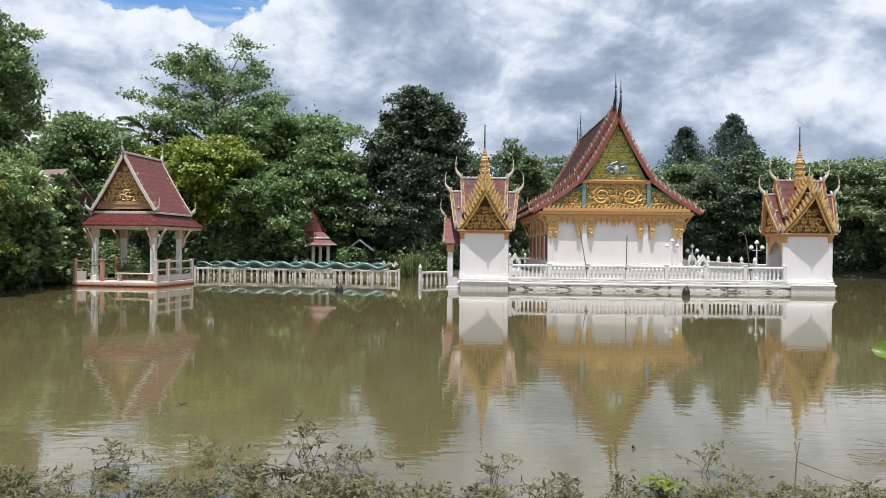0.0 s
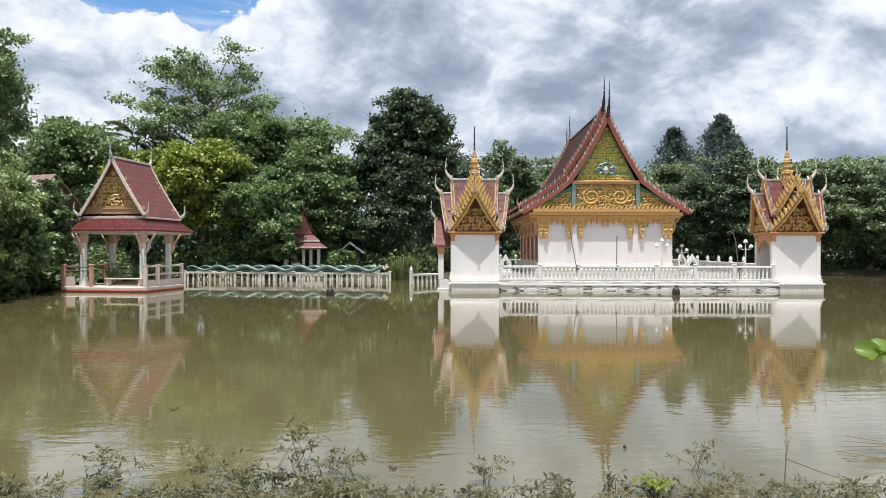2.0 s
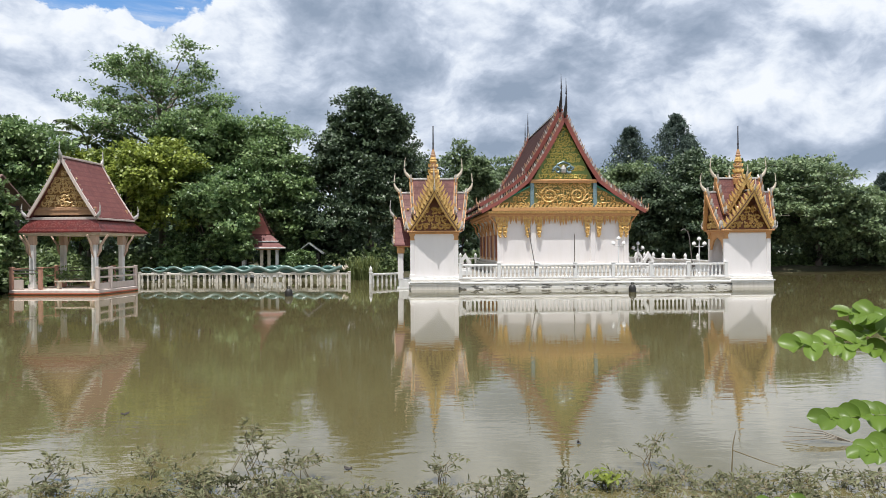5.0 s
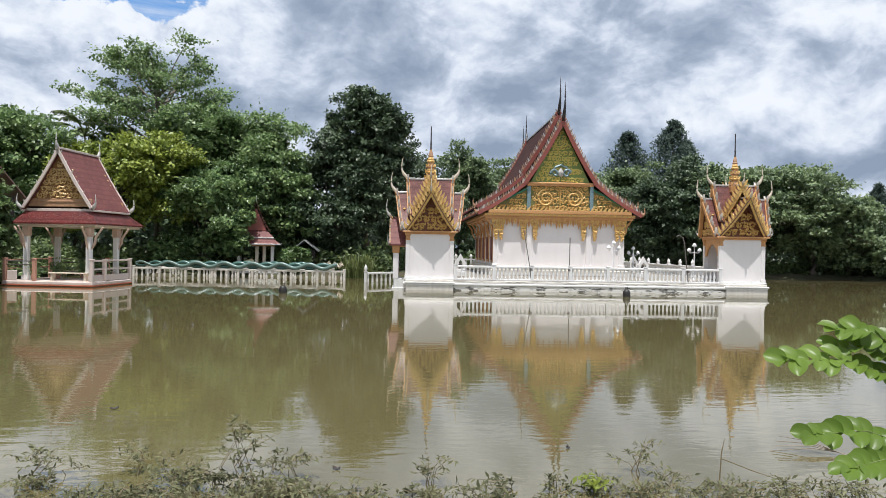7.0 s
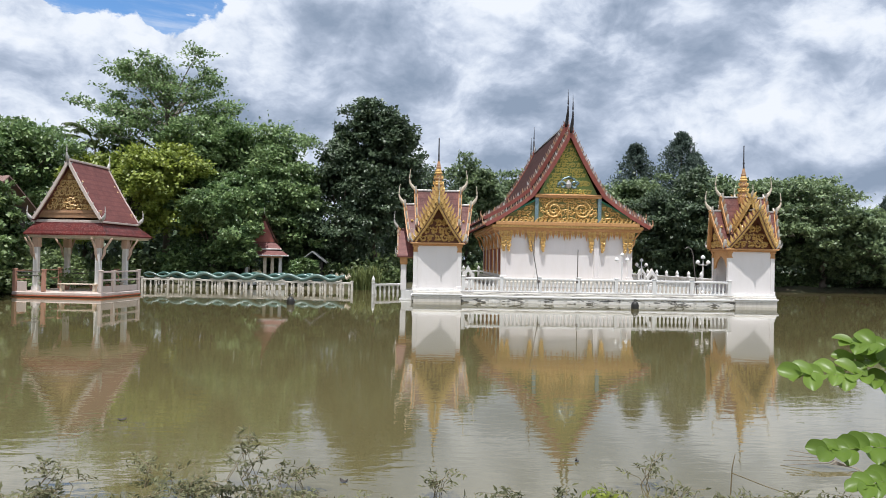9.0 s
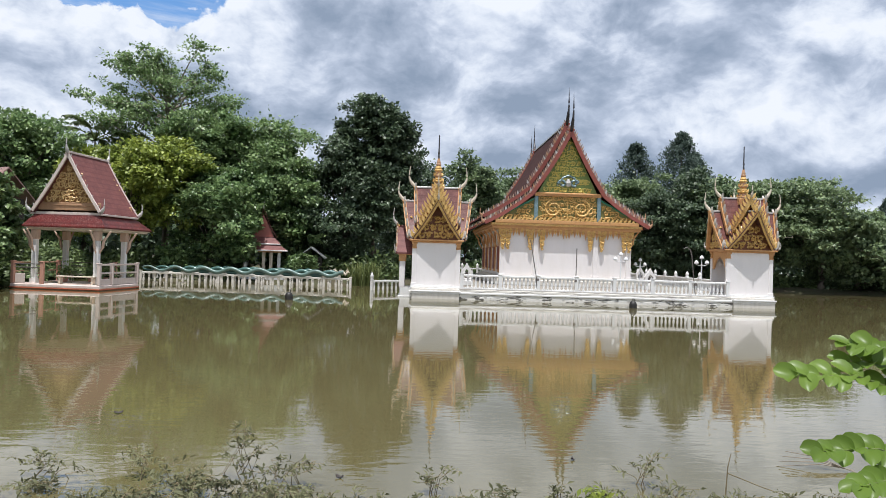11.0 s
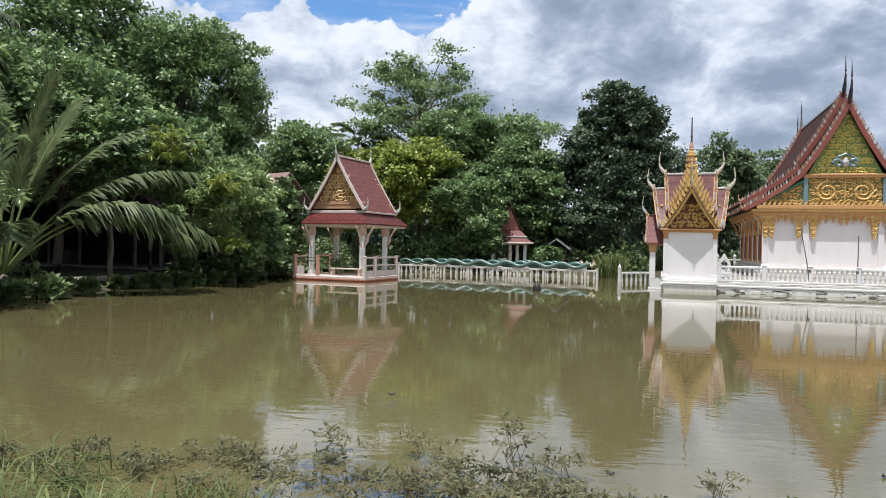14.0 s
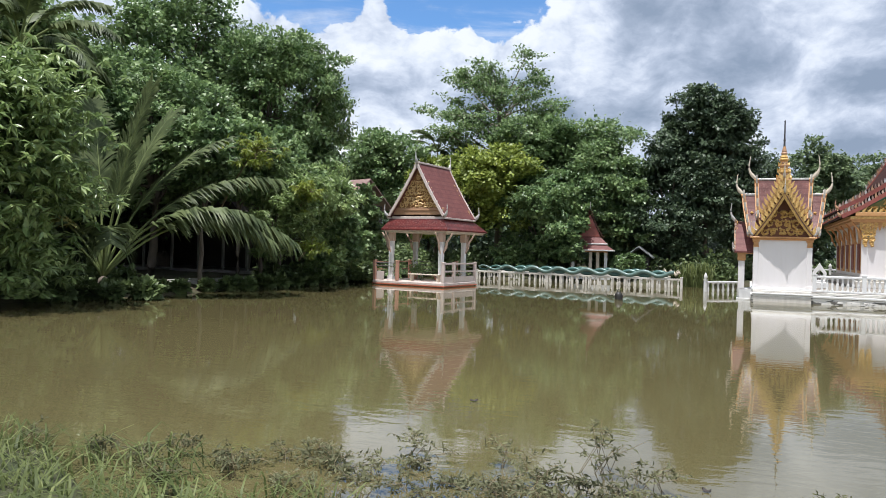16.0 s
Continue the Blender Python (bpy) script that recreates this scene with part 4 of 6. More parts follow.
def build_bridge():
    d = (BR_B - BR_A).normalized()
    n = Vector((-d.y, d.x))
    length, turn = (BR_B - BR_A).length, math.degrees(math.atan2(d.y, d.x))
    b = thing("footbridge", pose(BR_A.x, BR_A.y, 0, 0, 0, turn), "flooded low concrete footbridge with white railings", "footbridge")
    part("deck", Geo().box(0, length, 0.1, 1.9, -0.30, -0.12, 0.02), CONCRETE, b)
    for x in np.arange(0.8, length, 2.4):
        part("pier", Geo().box(x - 0.12, x + 0.12, 0.2, 0.45, -1.0, -0.30).box(x - 0.12, x + 0.12, 1.5, 1.75, -1.0, -0.30), CONCRETE, b)
    for off, run in ((0.0, length), (2.0, length - 1.2)):
        p, q = BR_A + n * off, BR_A + d * run + n * off
        balustrade((p.x, p.y), (q.x, q.y), -0.30, "white bridge balustrade of turned balusters standing in the water", 0.40 if off == 0 else 0.52, 1.9, tall=1.36, material=OLD_WHITE, fat=1.45)
        m = pose(BR_A.x + n.x * off, BR_A.y + n.y * off, 0.70, 0, 0, turn)
        serpent(m, run, off * 1.57, -0.03, NAGA_PALE if off == 0 else NAGA_GREEN)
        if off == 0:
            serpent(m, run - 0.35, math.pi, 0.12, NAGA_GREEN)
    balustrade((-1.5, 48.45), (0.55, 50.6), -0.30, "short white balustrade where the bridge meets the island", 0.38, 2.9, True, 1.36, WHITE, fat=1.4)


build_bridge()


def build_porch():
    """Low roofed porch where the bridge meets the corner gate."""
    p = thing("entrance_porch", on_island(0.0, 1.75, 0.3), "small white entrance porch with red tiled roof beside the gate tower", "porch")
    part("floor", Geo().box(-0.6, 0.42, -0.95, 0.95, -1.2, 0.12).box(-0.5, 0.42, -0.9, 0.9, 0.12, 0.54), WHITE, p)
    for x, y in ((-0.42, -0.78), (-0.42, 0.78)):
        part("pillar", Geo().box(x - 0.13, x + 0.13, y - 0.13, y + 0.13, 0.54, 1.78), WHITE_CLEAN, p)
        part("capital", Geo().box(x - 0.17, x + 0.17, y - 0.17, y + 0.17, 1.78, 2.08, 0.02), ORANGE, p)
    part("beam", Geo().box(-0.62, 0.40, -1.0, 1.0, 2.08, 2.2), ORANGE, p)
    r = new("roof")
    r.parent, r.matrix_basis = p, pose(0, 0, 0, 0, 0, -90)
    e = slope_points(3.55, 1.05, 2.2, 0.05)
    for s in (-1, 1):
        part("roof_slope", roof_slab(e, s, [-0.75] * 6, [0.3] * 6), TILE_MAROON, r)
    gable_end(r, 3.55, 1.05, 2.2, -0.72, 0.0, PANEL_RED, GOLD, CAPITAL, (CAPITAL, SILVER), 0.24, 0.12, 8, 0.1)
    part("finial", horn(0.85, 0.3, 0.05), SILVER, r, "", True, pose(0, -0.7, 3.55))
    for s in (-1, 1):
        part("eave_finial", horn(0.4, 0.4, 0.035, 5), SILVER, r, "", True, pose(s * 1.05, -0.74, 2.2, 0, 0, s * 60))


build_porch()

# ---- waterside pavilion ----


def build_pavilion(name, m, label, w=1.72, d=1.66, back=1.10):
    """Open four-pillar sala; base at the centre, z = 0 at the water."""
    p = thing(name, m, label, "pavilion")
    bx, by, bb = w + 0.72, d + 0.92, back + 0.45
    part("footing", Geo().box(-bx + 0.1, bx - 0.1, -by + 0.1, bb - 0.1, -0.9, 0.04), SALMON, p)
    part("deck_edge", Geo().box(-bx - 0.02, bx + 0.02, -by - 0.02, bb + 0.02, 0.04, 0.10, 0.015), DECK_RED, p, "orange-red painted edge")
    part("deck", Geo().box(-bx, bx, -by, bb, 0.10, 0.27, 0.03), PALE_PINK, p, "pale pink painted deck")
    part("paving", Geo().box(-bx + 0.05, bx - 0.05, -by + 0.05, bb - 0.05, 0.27, 0.285), PALE_PINK, p)
    X, Y, B = bx - 0.1, by - 0.1, bb - 0.1
    for x, y, mat in ((-X, -Y, SALMON), (-0.32 * X, -Y, SALMON), (X, -Y, PALE_PINK), (X, B, PALE_PINK), (-X, B, SALMON), (X, -0.5 * Y, PALE_PINK), (-X, -0.2 * Y, SALMON), (0.45 * X, B, SALMON)):
        post = part("rail_post", Geo().box(x - 0.09, x + 0.09, y - 0.09, y + 0.09, 0.285, 1.40, 0.02), mat, p)
        part("post_cap", Geo().box(x - 0.11, x + 0.11, y - 0.11, y + 0.11, 1.40, 1.46, 0.02), mat, post)

    def rail(x0, x1, y0, y1, zs, r, mat):
        for z in zs:
            part("rail", Geo().box(x0 - r, x1 + r, y0 - r, y1 + r, z - r, z + r, 0.008), mat, p)
    rail(-X, -0.32 * X, -Y, -Y, (1.12, 1.30), 0.022, IRON)
    rail(-X, -X, -Y, B, (0.9, 1.35), 0.03, SALMON)
    rail(-X, X, B, B, (0.85, 1.15, 1.36), 0.025, IRON)
    rail(X, X, -Y, B, (0.92, 1.36), 0.045, PALE_PINK)
    for y0, y1 in ((-Y, -0.5 * Y), (-0.5 * Y, B)):
        part("rail_panel", Geo().box(X - 0.03, X + 0.03, y0 + 0.14, y1 - 0.14, 0.30, 0.62, 0.01), PALE_PINK, p)
    part("rail_panel", Geo().box(-X + 0.14, -0.72 * X, -Y - 0.03, -Y + 0.03, 0.30, 0.80, 0.01), PALE_PINK, p)
    # benches between the pillars
    for x0, x1, y in ((-0.62 * X, 0.75 * X, B - 0.35), (-0.1 * X, 0.8 * X, -Y + 0.55)):
        seat = part("bench_seat", Geo().box(x0, x1, y - 0.2, y + 0.2, 0.66, 0.72, 0.015), CREAM, p, "cream concrete bench")
        for x in (x0 + 0.15, x1 - 0.15):
            part("bench_foot", Geo().box(x - 0.06, x + 0.06, y - 0.15, y + 0.15, 0.285, 0.66), CREAM, seat)
    for x in (-1, 1):
        for y in (-1, 1):
            X, Y = x * w, -d if y < 0 else back
            part("pillar", Geo().box(X - 0.13, X + 0.13, Y - 0.13, Y + 0.13, 0.285, 2.62, 0.02).box(X - 0.17, X + 0.17, Y - 0.17, Y + 0.17, 0.285, 0.55), WHITE, p, "white pillar")
            part("capital", Geo().box(X - 0.17, X + 0.17, Y - 0.17, Y + 0.17, 2.62, 3.12, 0.02), BRACKET, p)
            for dx, dy in ((x, 0), (0, y)):
                g = Geo().tube([(X + dx * 0.13, Y + dy * 0.13, 1.95), (X + dx * 0.30, Y + dy * 0.30, 2.3), (X + dx * 0.34, Y + dy * 0.34, 2.6), (X + dx * 0.72, Y + dy * 0.72, 3.12)], [0.03, 0.075, 0.07, 0.05], 6)
                part("eave_bracket", g, BRACKET, p, "carved peach eave bracket")
    ex, ey, eb = w + 0.50, d + 0.30, back + 2.0
    part("ceiling_frame", Geo().box(-ex + 0.1, ex - 0.1, -ey + 0.1, eb - 0.1, 3.12, 3.22), CREAM, p)
    part("eave_board", Geo().box(-ex, ex, -ey, eb, 3.22, 3.34, 0.02), PALE_PINK, p)
    # skirt roof: four sloping sides
    ix, iy, ib, z0, z1 = w + 0.10, d + 0.02, back + 0.95, 3.34, 3.95
    vs = [(-ex - 0.06, -ey - 0.06, z0), (ex + 0.06, -ey - 0.06, z0), (ex + 0.06, eb + 0.06, z0), (-ex - 0.06, eb + 0.06, z0), (-ix, -iy, z1), (ix, -iy, z1), (ix, ib, z1), (-ix, ib, z1)]
    for k in range(4):
        a, b = k, (k + 1) % 4
        q = [Vector(vs[i]) for i in (a, b, b + 4, a + 4)]
        low = [v - Vector((0, 0, 0.08)) for v in q]
        g = Geo().add(q + low, [(0, 1, 2, 3), (7, 6, 5, 4), (0, 4, 5, 1), (2, 6, 7, 3), (1, 5, 6, 2), (0, 3, 7, 4)])
        part("skirt_slope", g, EAVE_RED, p, "worn red skirt roof")
    part("clerestory", Geo().box(-ix + 0.02, ix - 0.02, -iy + 0.05, ib - 0.05, z1 - 0.1, z1 + 0.14), PALE_PINK, p)
    apex, half, eave, reach, rear = 7.25, w + 0.22, 4.08, d + 0.16, back + 1.0
    e = slope_points(apex, half, eave, 0.03)
    for s in (-1, 1):
        part("roof_slope", roof_slab(e, s, [-reach] * 6, [rear] * 6, 0.1), TILE_MAROON, p, "maroon tiled roof slope")
        part("eave_trim", Geo().box(s * half - 0.06, s * half + 0.06, -reach, rear, eave - 0.14, eave - 0.04), PALE_PINK, p)
        for yy in (-reach, rear):
            bargeboard(p, s, [(x, z + 0.08) for x, z in e], yy, PALE_PINK, SILVER, 0.15, 0.09, 0.12, 6)
            part("eave_finial", horn(0.75, 0.35, 0.075), SILVER, p, "curved silvered eave finial", True, pose(s * half, yy, eave, 0, 0, s * 70 if yy < 0 else s * 110))
    part("ridge_cap", Geo().box(-0.07, 0.07, -reach, rear, apex - 0.02, apex + 0.09), PALE_PINK, p)
    for yy, turn in ((-reach, 0), (rear, 180)):
        part("finial", horn(0.80, 0.22, 0.085), SILVER, p, "silvered ridge finial", True, pose(0, yy, apex, 0, 0, turn))
        face = new("gable")
        face.parent, face.matrix_basis = p, pose(0, yy + (0.35 if yy < 0 else -0.35), 0, 0, 0, turn)
        part("pediment", Geo().prism([(-half + 0.12, 4.2), (half - 0.12, 4.2), (0, apex - 0.12)], 0, 0.1), PANEL_OCHRE, face)
        part("pediment_beam", Geo().box(-half + 0.2, half - 0.2, -0.06, 0.02, 4.20, 4.62, 0.02).box(-half + 0.28, half - 0.28, -0.09, 0.02, 4.44, 4.52, 0.01), CAPITAL, face, "cream and gold band")
        inside = lambda x, z: z > 4.72 and abs(x) < (half - 0.12) * (1 - (z - 4.2) / (apex - 4.25)) - 0.17
        part("scrollwork", scrolls(inside, -1.6, 1.6, 4.66, apex, 0.33, -0.03, 0.055), GOLD_PALE, face, "gilded scroll relief")
    return p


build_pavilion("waterside_pavilion", pose(-17.2, 41.5, 0, 0, 0, -8), "open pink-and-white pavilion with maroon roof standing in the pond")

# ---- trees ----


def leaf_cloud(rng, centres, radii, n, size, spread=0.16, flat=0.8, droop=0.25, clumps=26, aspect=0.36, star=0):
    """Leaves on the outsides of lobes, gathered in clumps: points and triangles."""
    centres, radii = np.asarray(centres, float), np.asarray(radii, float)
    k = rng.choice(len(centres), n, p=radii ** 2 / (radii ** 2).sum())
    way = rng.normal(size=(len(centres), clumps, 3))
    way[..., 2] = way[..., 2] * 0.9 + 0.25
    way /= np.linalg.norm(way, axis=2, keepdims=True)
    reach = rng.uniform(0.60, 1.26, size=(len(centres), clumps))
    c = rng.integers(0, clumps, n)
    w = way[k, c]
    r = radii[k][:, None]
    p = centres[k] + w * r * reach[k, c][:, None] * np.array([1, 1, flat])
    p += np.clip(rng.normal(size=(n, 3)), -1.7, 1.7) * r * spread * np.array([1.15, 1.15, 0.5])
    if star:                              # leaves in drooping rosettes
        p = np.repeat(p[: n // star], star, 0)
        a = rng.uniform(0, 2 * math.pi, len(p))
        w = np.stack([np.cos(a), np.sin(a), np.full(len(p), -0.1)], 1) * 2.0
    return leaves_at(rng, p, w, size, droop, aspect)


def leaves_at(rng, p, outward, size, droop=0.25, aspect=0.36):
    n = len(p)
    d = outward * 0.7 + rng.normal(size=(n, 3)) * 0.7
    d[:, 2] -= droop
    d /= np.linalg.norm(d, axis=1, keepdims=True)
    up = rng.normal(size=(n, 3)) * 0.4 + np.array([0, -0.25, 1.0]) + outward * 0.3
    side = np.cross(d, up)
    side /= np.linalg.norm(side, axis=1, keepdims=True) + 1e-9
    nrm = np.cross(side, d)
    s = (size * rng.uniform(0.6, 1.25, n))[:, None]
    a, b = p + d * s, p + d * s * 0.45
    v = np.stack([p, b + side * s * aspect + nrm * s * 0.10, a, b - side * s * aspect + nrm * s * 0.10], 1).reshape(-1, 3)
    i = np.arange(n)[:, None] * 4
    return v, np.concatenate([i + [0, 1, 2], i + [0, 2, 3]], 1).reshape(-1, 3)


def limbs(rng, base, fork, r, lobes, bend=0.12):
    """A tapered trunk from base to fork with limbs out to the lobes."""
    g = Geo()
    b, f = Vector(base), Vector(fork)
    pts = [b.lerp(f, k / 6) + Vector((rng.normal() * r * 0.35, rng.normal() * r * 0.35, 0)) * (k > 0) for k in range(7)]
    g.tube(pts, [r * (1.35 if k == 0 else 1.05 - 0.09 * k) for k in range(7)], 8)
    for c in lobes:
        c = Vector(c)
        start = pts[rng.integers(4, 7)]
        mid = start.lerp(c, 0.5) + Vector((0, 0, (c - start).length * bend))
        path = [start, start.lerp(mid, 0.5), mid, mid.lerp(c, 0.6), c]
        g.tube(path, [r * 0.45, r * 0.36, r * 0.26, r * 0.16, r * 0.06], 5)
    return g


def tree(seed, x, y, crown, label, material, leaves=16000, size=0.3, lobes=14, lobe=0.42, trunk=0.25, bark=BARK, z0=0.3, low=None, flat=0.8, droop=0.25, spread=0.16, aspect=0.36, clumps=26, fill=0.62, star=0, over=(0, 0), taper=0.0, category="tree"):
    """Broad-leaved tree: crown = (centre z, radius x, radius y, radius z)."""
    rng = np.random.default_rng(seed)
    cz, rx, ry, rz = crown
    if clumps > 20:                      # distinct bunches with gaps between them
        clumps, spread = clumps * 2 // 5, spread * 1.3
    leaves, size = int(leaves * 1.5), size * 0.88
    t = thing("tree", pose(x, y, z0, 0, 0, 0), label, category, "trees round the pond")
    w = rng.normal(size=(lobes, 3))
    w /= np.linalg.norm(w, axis=1, keepdims=True)
    w *= rng.uniform(0.45, 1.0, (lobes, 1)) ** 0.5
    w[:, :2] *= 1 - taper * (w[:, 2:] + 1) / 2
    cs = w * np.array([rx, ry, rz]) * fill + np.array([over[0], over[1], cz - z0])
    rs = lobe * min(rx, rz) * rng.uniform(0.7, 1.25, lobes)
    v, f = leaf_cloud(rng, cs, rs, int(leaves * 0.86), size, spread, flat, droop, clumps, aspect, star)
    k = int(leaves * 0.14)                # larger leaves deep inside close the crown
    q = rng.integers(0, lobes, k)
    p = cs[q] + rng.normal(size=(k, 3)) * rs[q][:, None] * 0.38
    v2, f2 = leaves_at(rng, p, rng.normal(size=(k, 3)) * 0.5, size * 1.35, droop, aspect)
    v, f = np.concatenate([v, v2]), np.concatenate([f, f2 + len(v)])
    v[:, 2] = np.maximum(v[:, 2], 0.05)
    part("trunk", limbs(rng, (0, 0, -0.3), (0, 0, max(1.2, cz - z0 - rz * 0.35)), trunk, cs), bark, t, "", True)
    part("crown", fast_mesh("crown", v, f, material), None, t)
    return t


def layered_tree(seed, x, y, h, r, low, label, material, n, per, size, rise=32, z0=0.3):
    """Open tree: slender limbs leave the trunk between low and h and carry flat sprays of leaves."""
    rng = np.random.default_rng(seed)
    t = thing("tree", pose(x, y, z0), label, "tree", "trees round the pond")
    g = Geo().tube([(0, 0, -0.3), (0.15, 0, h * 0.35), (-0.1, 0.1, h * 0.7), (0.1, 0, h - 1.2)], [0.34, 0.26, 0.15, 0.03], 8)
    P, O = [], []
    for i in range(n):
        k = (i + rng.uniform(0, 1)) / n
        zb = low * 0.75 + (h - low) * 0.86 * k
        a, up = i * 2.4 + rng.normal() * 0.3, radians(rise * (0.45 + 1.0 * k) + rng.normal() * 7)
        reach = r * (1.0 - 0.52 * k ** 2.2) * rng.uniform(0.72, 1.08)
        d = np.array([math.cos(a), math.sin(a), 0.0])
        bend = [np.array([0, 0, zb]) + d * reach * q + np.array([0, 0, reach * (math.tan(up) * q - 0.30 * q * q)]) for q in (0, 0.3, 0.6, 0.85, 1.0)]
        bend = [np.array([p[0], p[1], min(p[2], h - z0)]) for p in bend]
        g.tube([tuple(p) for p in bend], [0.09, 0.065, 0.045, 0.025, 0.01], 5)
        for _ in range(9):                 # side twigs, each with its own spray
            s = rng.uniform(0.32, 1.0)
            j = min(int(s * 4), 3)
            c = bend[j] + (bend[j + 1] - bend[j]) * (s * 4 - j)
            tip = c + (d * rng.uniform(0.1, 0.9) + np.array([-d[1], d[0], 0]) * rng.normal() * 1.0 + np.array([0, 0, rng.uniform(0.0, 0.4)])) * r * 0.16
            g.tube([tuple(c), tuple(tip)], [0.02, 0.006], 3)
            m = per // 9
            q = rng.uniform(0.1, 1.1, (m, 1))
            P.append(c + (tip - c) * q + np.clip(rng.normal(size=(m, 3)), -1.6, 1.6) * np.array([0.36, 0.36, 0.13]))
            O.append(np.repeat(((tip - c) * 0.5 + np.array([0, 0, 0.2]))[None], m, 0))
    v, f = leaves_at(rng, np.concatenate(P), np.concatenate(O), size, 0.3, 0.34)
    part("trunk", g, BARK_PALE, t, "", True)
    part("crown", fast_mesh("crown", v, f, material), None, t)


# far bank behind the pavilion and the bridge
tree(11, -20.6, 57.2, (6.95, 6.3, 4.2, 4.9), "rounded yellow-green tree catching the sun", LEAF_YELLOW, 24000, 0.34, 30, 0.32, fill=0.78)
layered_tree(12, -20.2, 65.0, 19.3, 7.6, 7.0, "tall airy green tree with layered branches", LEAF_MID, 92, 330, 0.31)
tree(18, -16.1, 63.0, (10.0, 5.3, 4.6, 5.1), "leafy green tree in the grove", LEAF_MID, 17000, 0.34, 20, 0.36, fill=0.75)
tree(13, -12.0, 61.5, (8.7, 5.3, 4.3, 5.9), "broad dense green tree on the far bank", LEAF_MID, 21000, 0.32, 24, 0.36, fill=0.78)
tree(14, -13.8, 56.6, (4.2, 3.6, 2.6, 3.7), "leafy green tree over the bridge", LEAF_MID, 14000, 0.34, 18, 0.4, 0.18, fill=0.72)
tree(19, -9.1, 60.5, (5.25, 3.7, 3.2, 4.8), "green tree behind the small shrine", LEAF_MID, 13000, 0.37, 16, 0.4, 0.2, fill=0.72)
tree(20, -25.0, 60.0, (6.6, 4.8, 3.9, 4.6), "green tree behind the pavilion", LEAF_MID, 15000, 0.32, 18, 0.38, fill=0.72)
tree(15, -1.9, 61.0, (10.2, 4.9, 4.0, 6.0), "tall dense dark green tree with a rounded top", LEAF_DARK, 30000, 0.34, 44, 0.27, 0.35, fill=0.86, clumps=30, taper=0.45)
tree(16, -4.6, 60.0, (6.3, 4.0, 3.2, 6.15), "dense dark green tree", LEAF_DARK, 22000, 0.32, 26, 0.42, fill=0.78, clumps=40)
tree(17, 1.5, 73.0, (6.6, 4.45, 3.6, 6.9), "dark green tree beside the temple island", LEAF_DARK, 20000, 0.32, 24, 0.42, fill=0.78, clumps=40)
# behind the temple
tree(30, 7.3, 76.0, (8.0, 3.6, 3.4, 5.6), "green tree behind the temple", LEAF_FAR, 14000, 0.38, 18, 0.42, fill=0.75)
tree(31, 13.0, 82.0, (7.5, 4.6, 4.0, 5.6), "distant green tree behind the temple hall", LEAF_FAR, 13000, 0.42, 18, 0.42, fill=0.75)
tree(32, 18.5, 80.0, (6.0, 4.5, 4.0, 5.6), "distant green tree behind the temple hall", LEAF_FAR, 12000, 0.42, 16, 0.42, fill=0.75)
# far shore on the other side of the temple
tree(33, 24.1, 74.0, (6.4, 4.2, 3.6, 6.0), "mid green tree behind the temple island", LEAF_FAR, 19000, 0.38, 24, 0.38, fill=0.76)
tree(40, 28.0, 68.5, (6.4, 4.7, 3.8, 6.2), "tall dark green tree on the far shore", LEAF_DARK, 24000, 0.36, 28, 0.38, fill=0.76)
tree(41, 32.6, 68.2, (6.6, 6.6, 4.6, 4.2), "wide spreading rain tree with a flat crown", LEAF_FAR, 30000, 0.36, 80, 0.22, 0.5, flat=0.30, fill=0.94, spread=0.3, clumps=10)
tree(42, 40.6, 67.2, (5.4, 6.0, 4.6, 3.9), "spreading dark tree on the far shore", LEAF_FAR, 25000, 0.36, 50, 0.28, 0.4, flat=0.34, fill=0.9)
tree(43, 44.4, 67.4, (3.5, 5.6, 5.0, 4.6), "dark bushy tree on the far shore", LEAF_FAR, 20000, 0.38, 44, 0.28, 0.4, flat=0.4, fill=0.9)
tree(46, 50.2, 67.6, (2.9, 6.0, 5.0, 4.2), "dark bushy tree on the far shore", LEAF_FAR, 19000, 0.38, 44, 0.28, 0.4, flat=0.4, fill=0.9)
tree(47, 57.0, 67.4, (2.9, 6.0, 5.0, 4.2), "dark bushy tree on the far shore", LEAF_FAR, 12000, 0.42, 20, 0.4, 0.4, flat=0.6, fill=0.8)

layered_tree(44, 36.8, 69.5, 12.0, 9.4, 6.4, "wide rain tree with flat layered branches", LEAF_FAR, 74, 520, 0.36, 12)


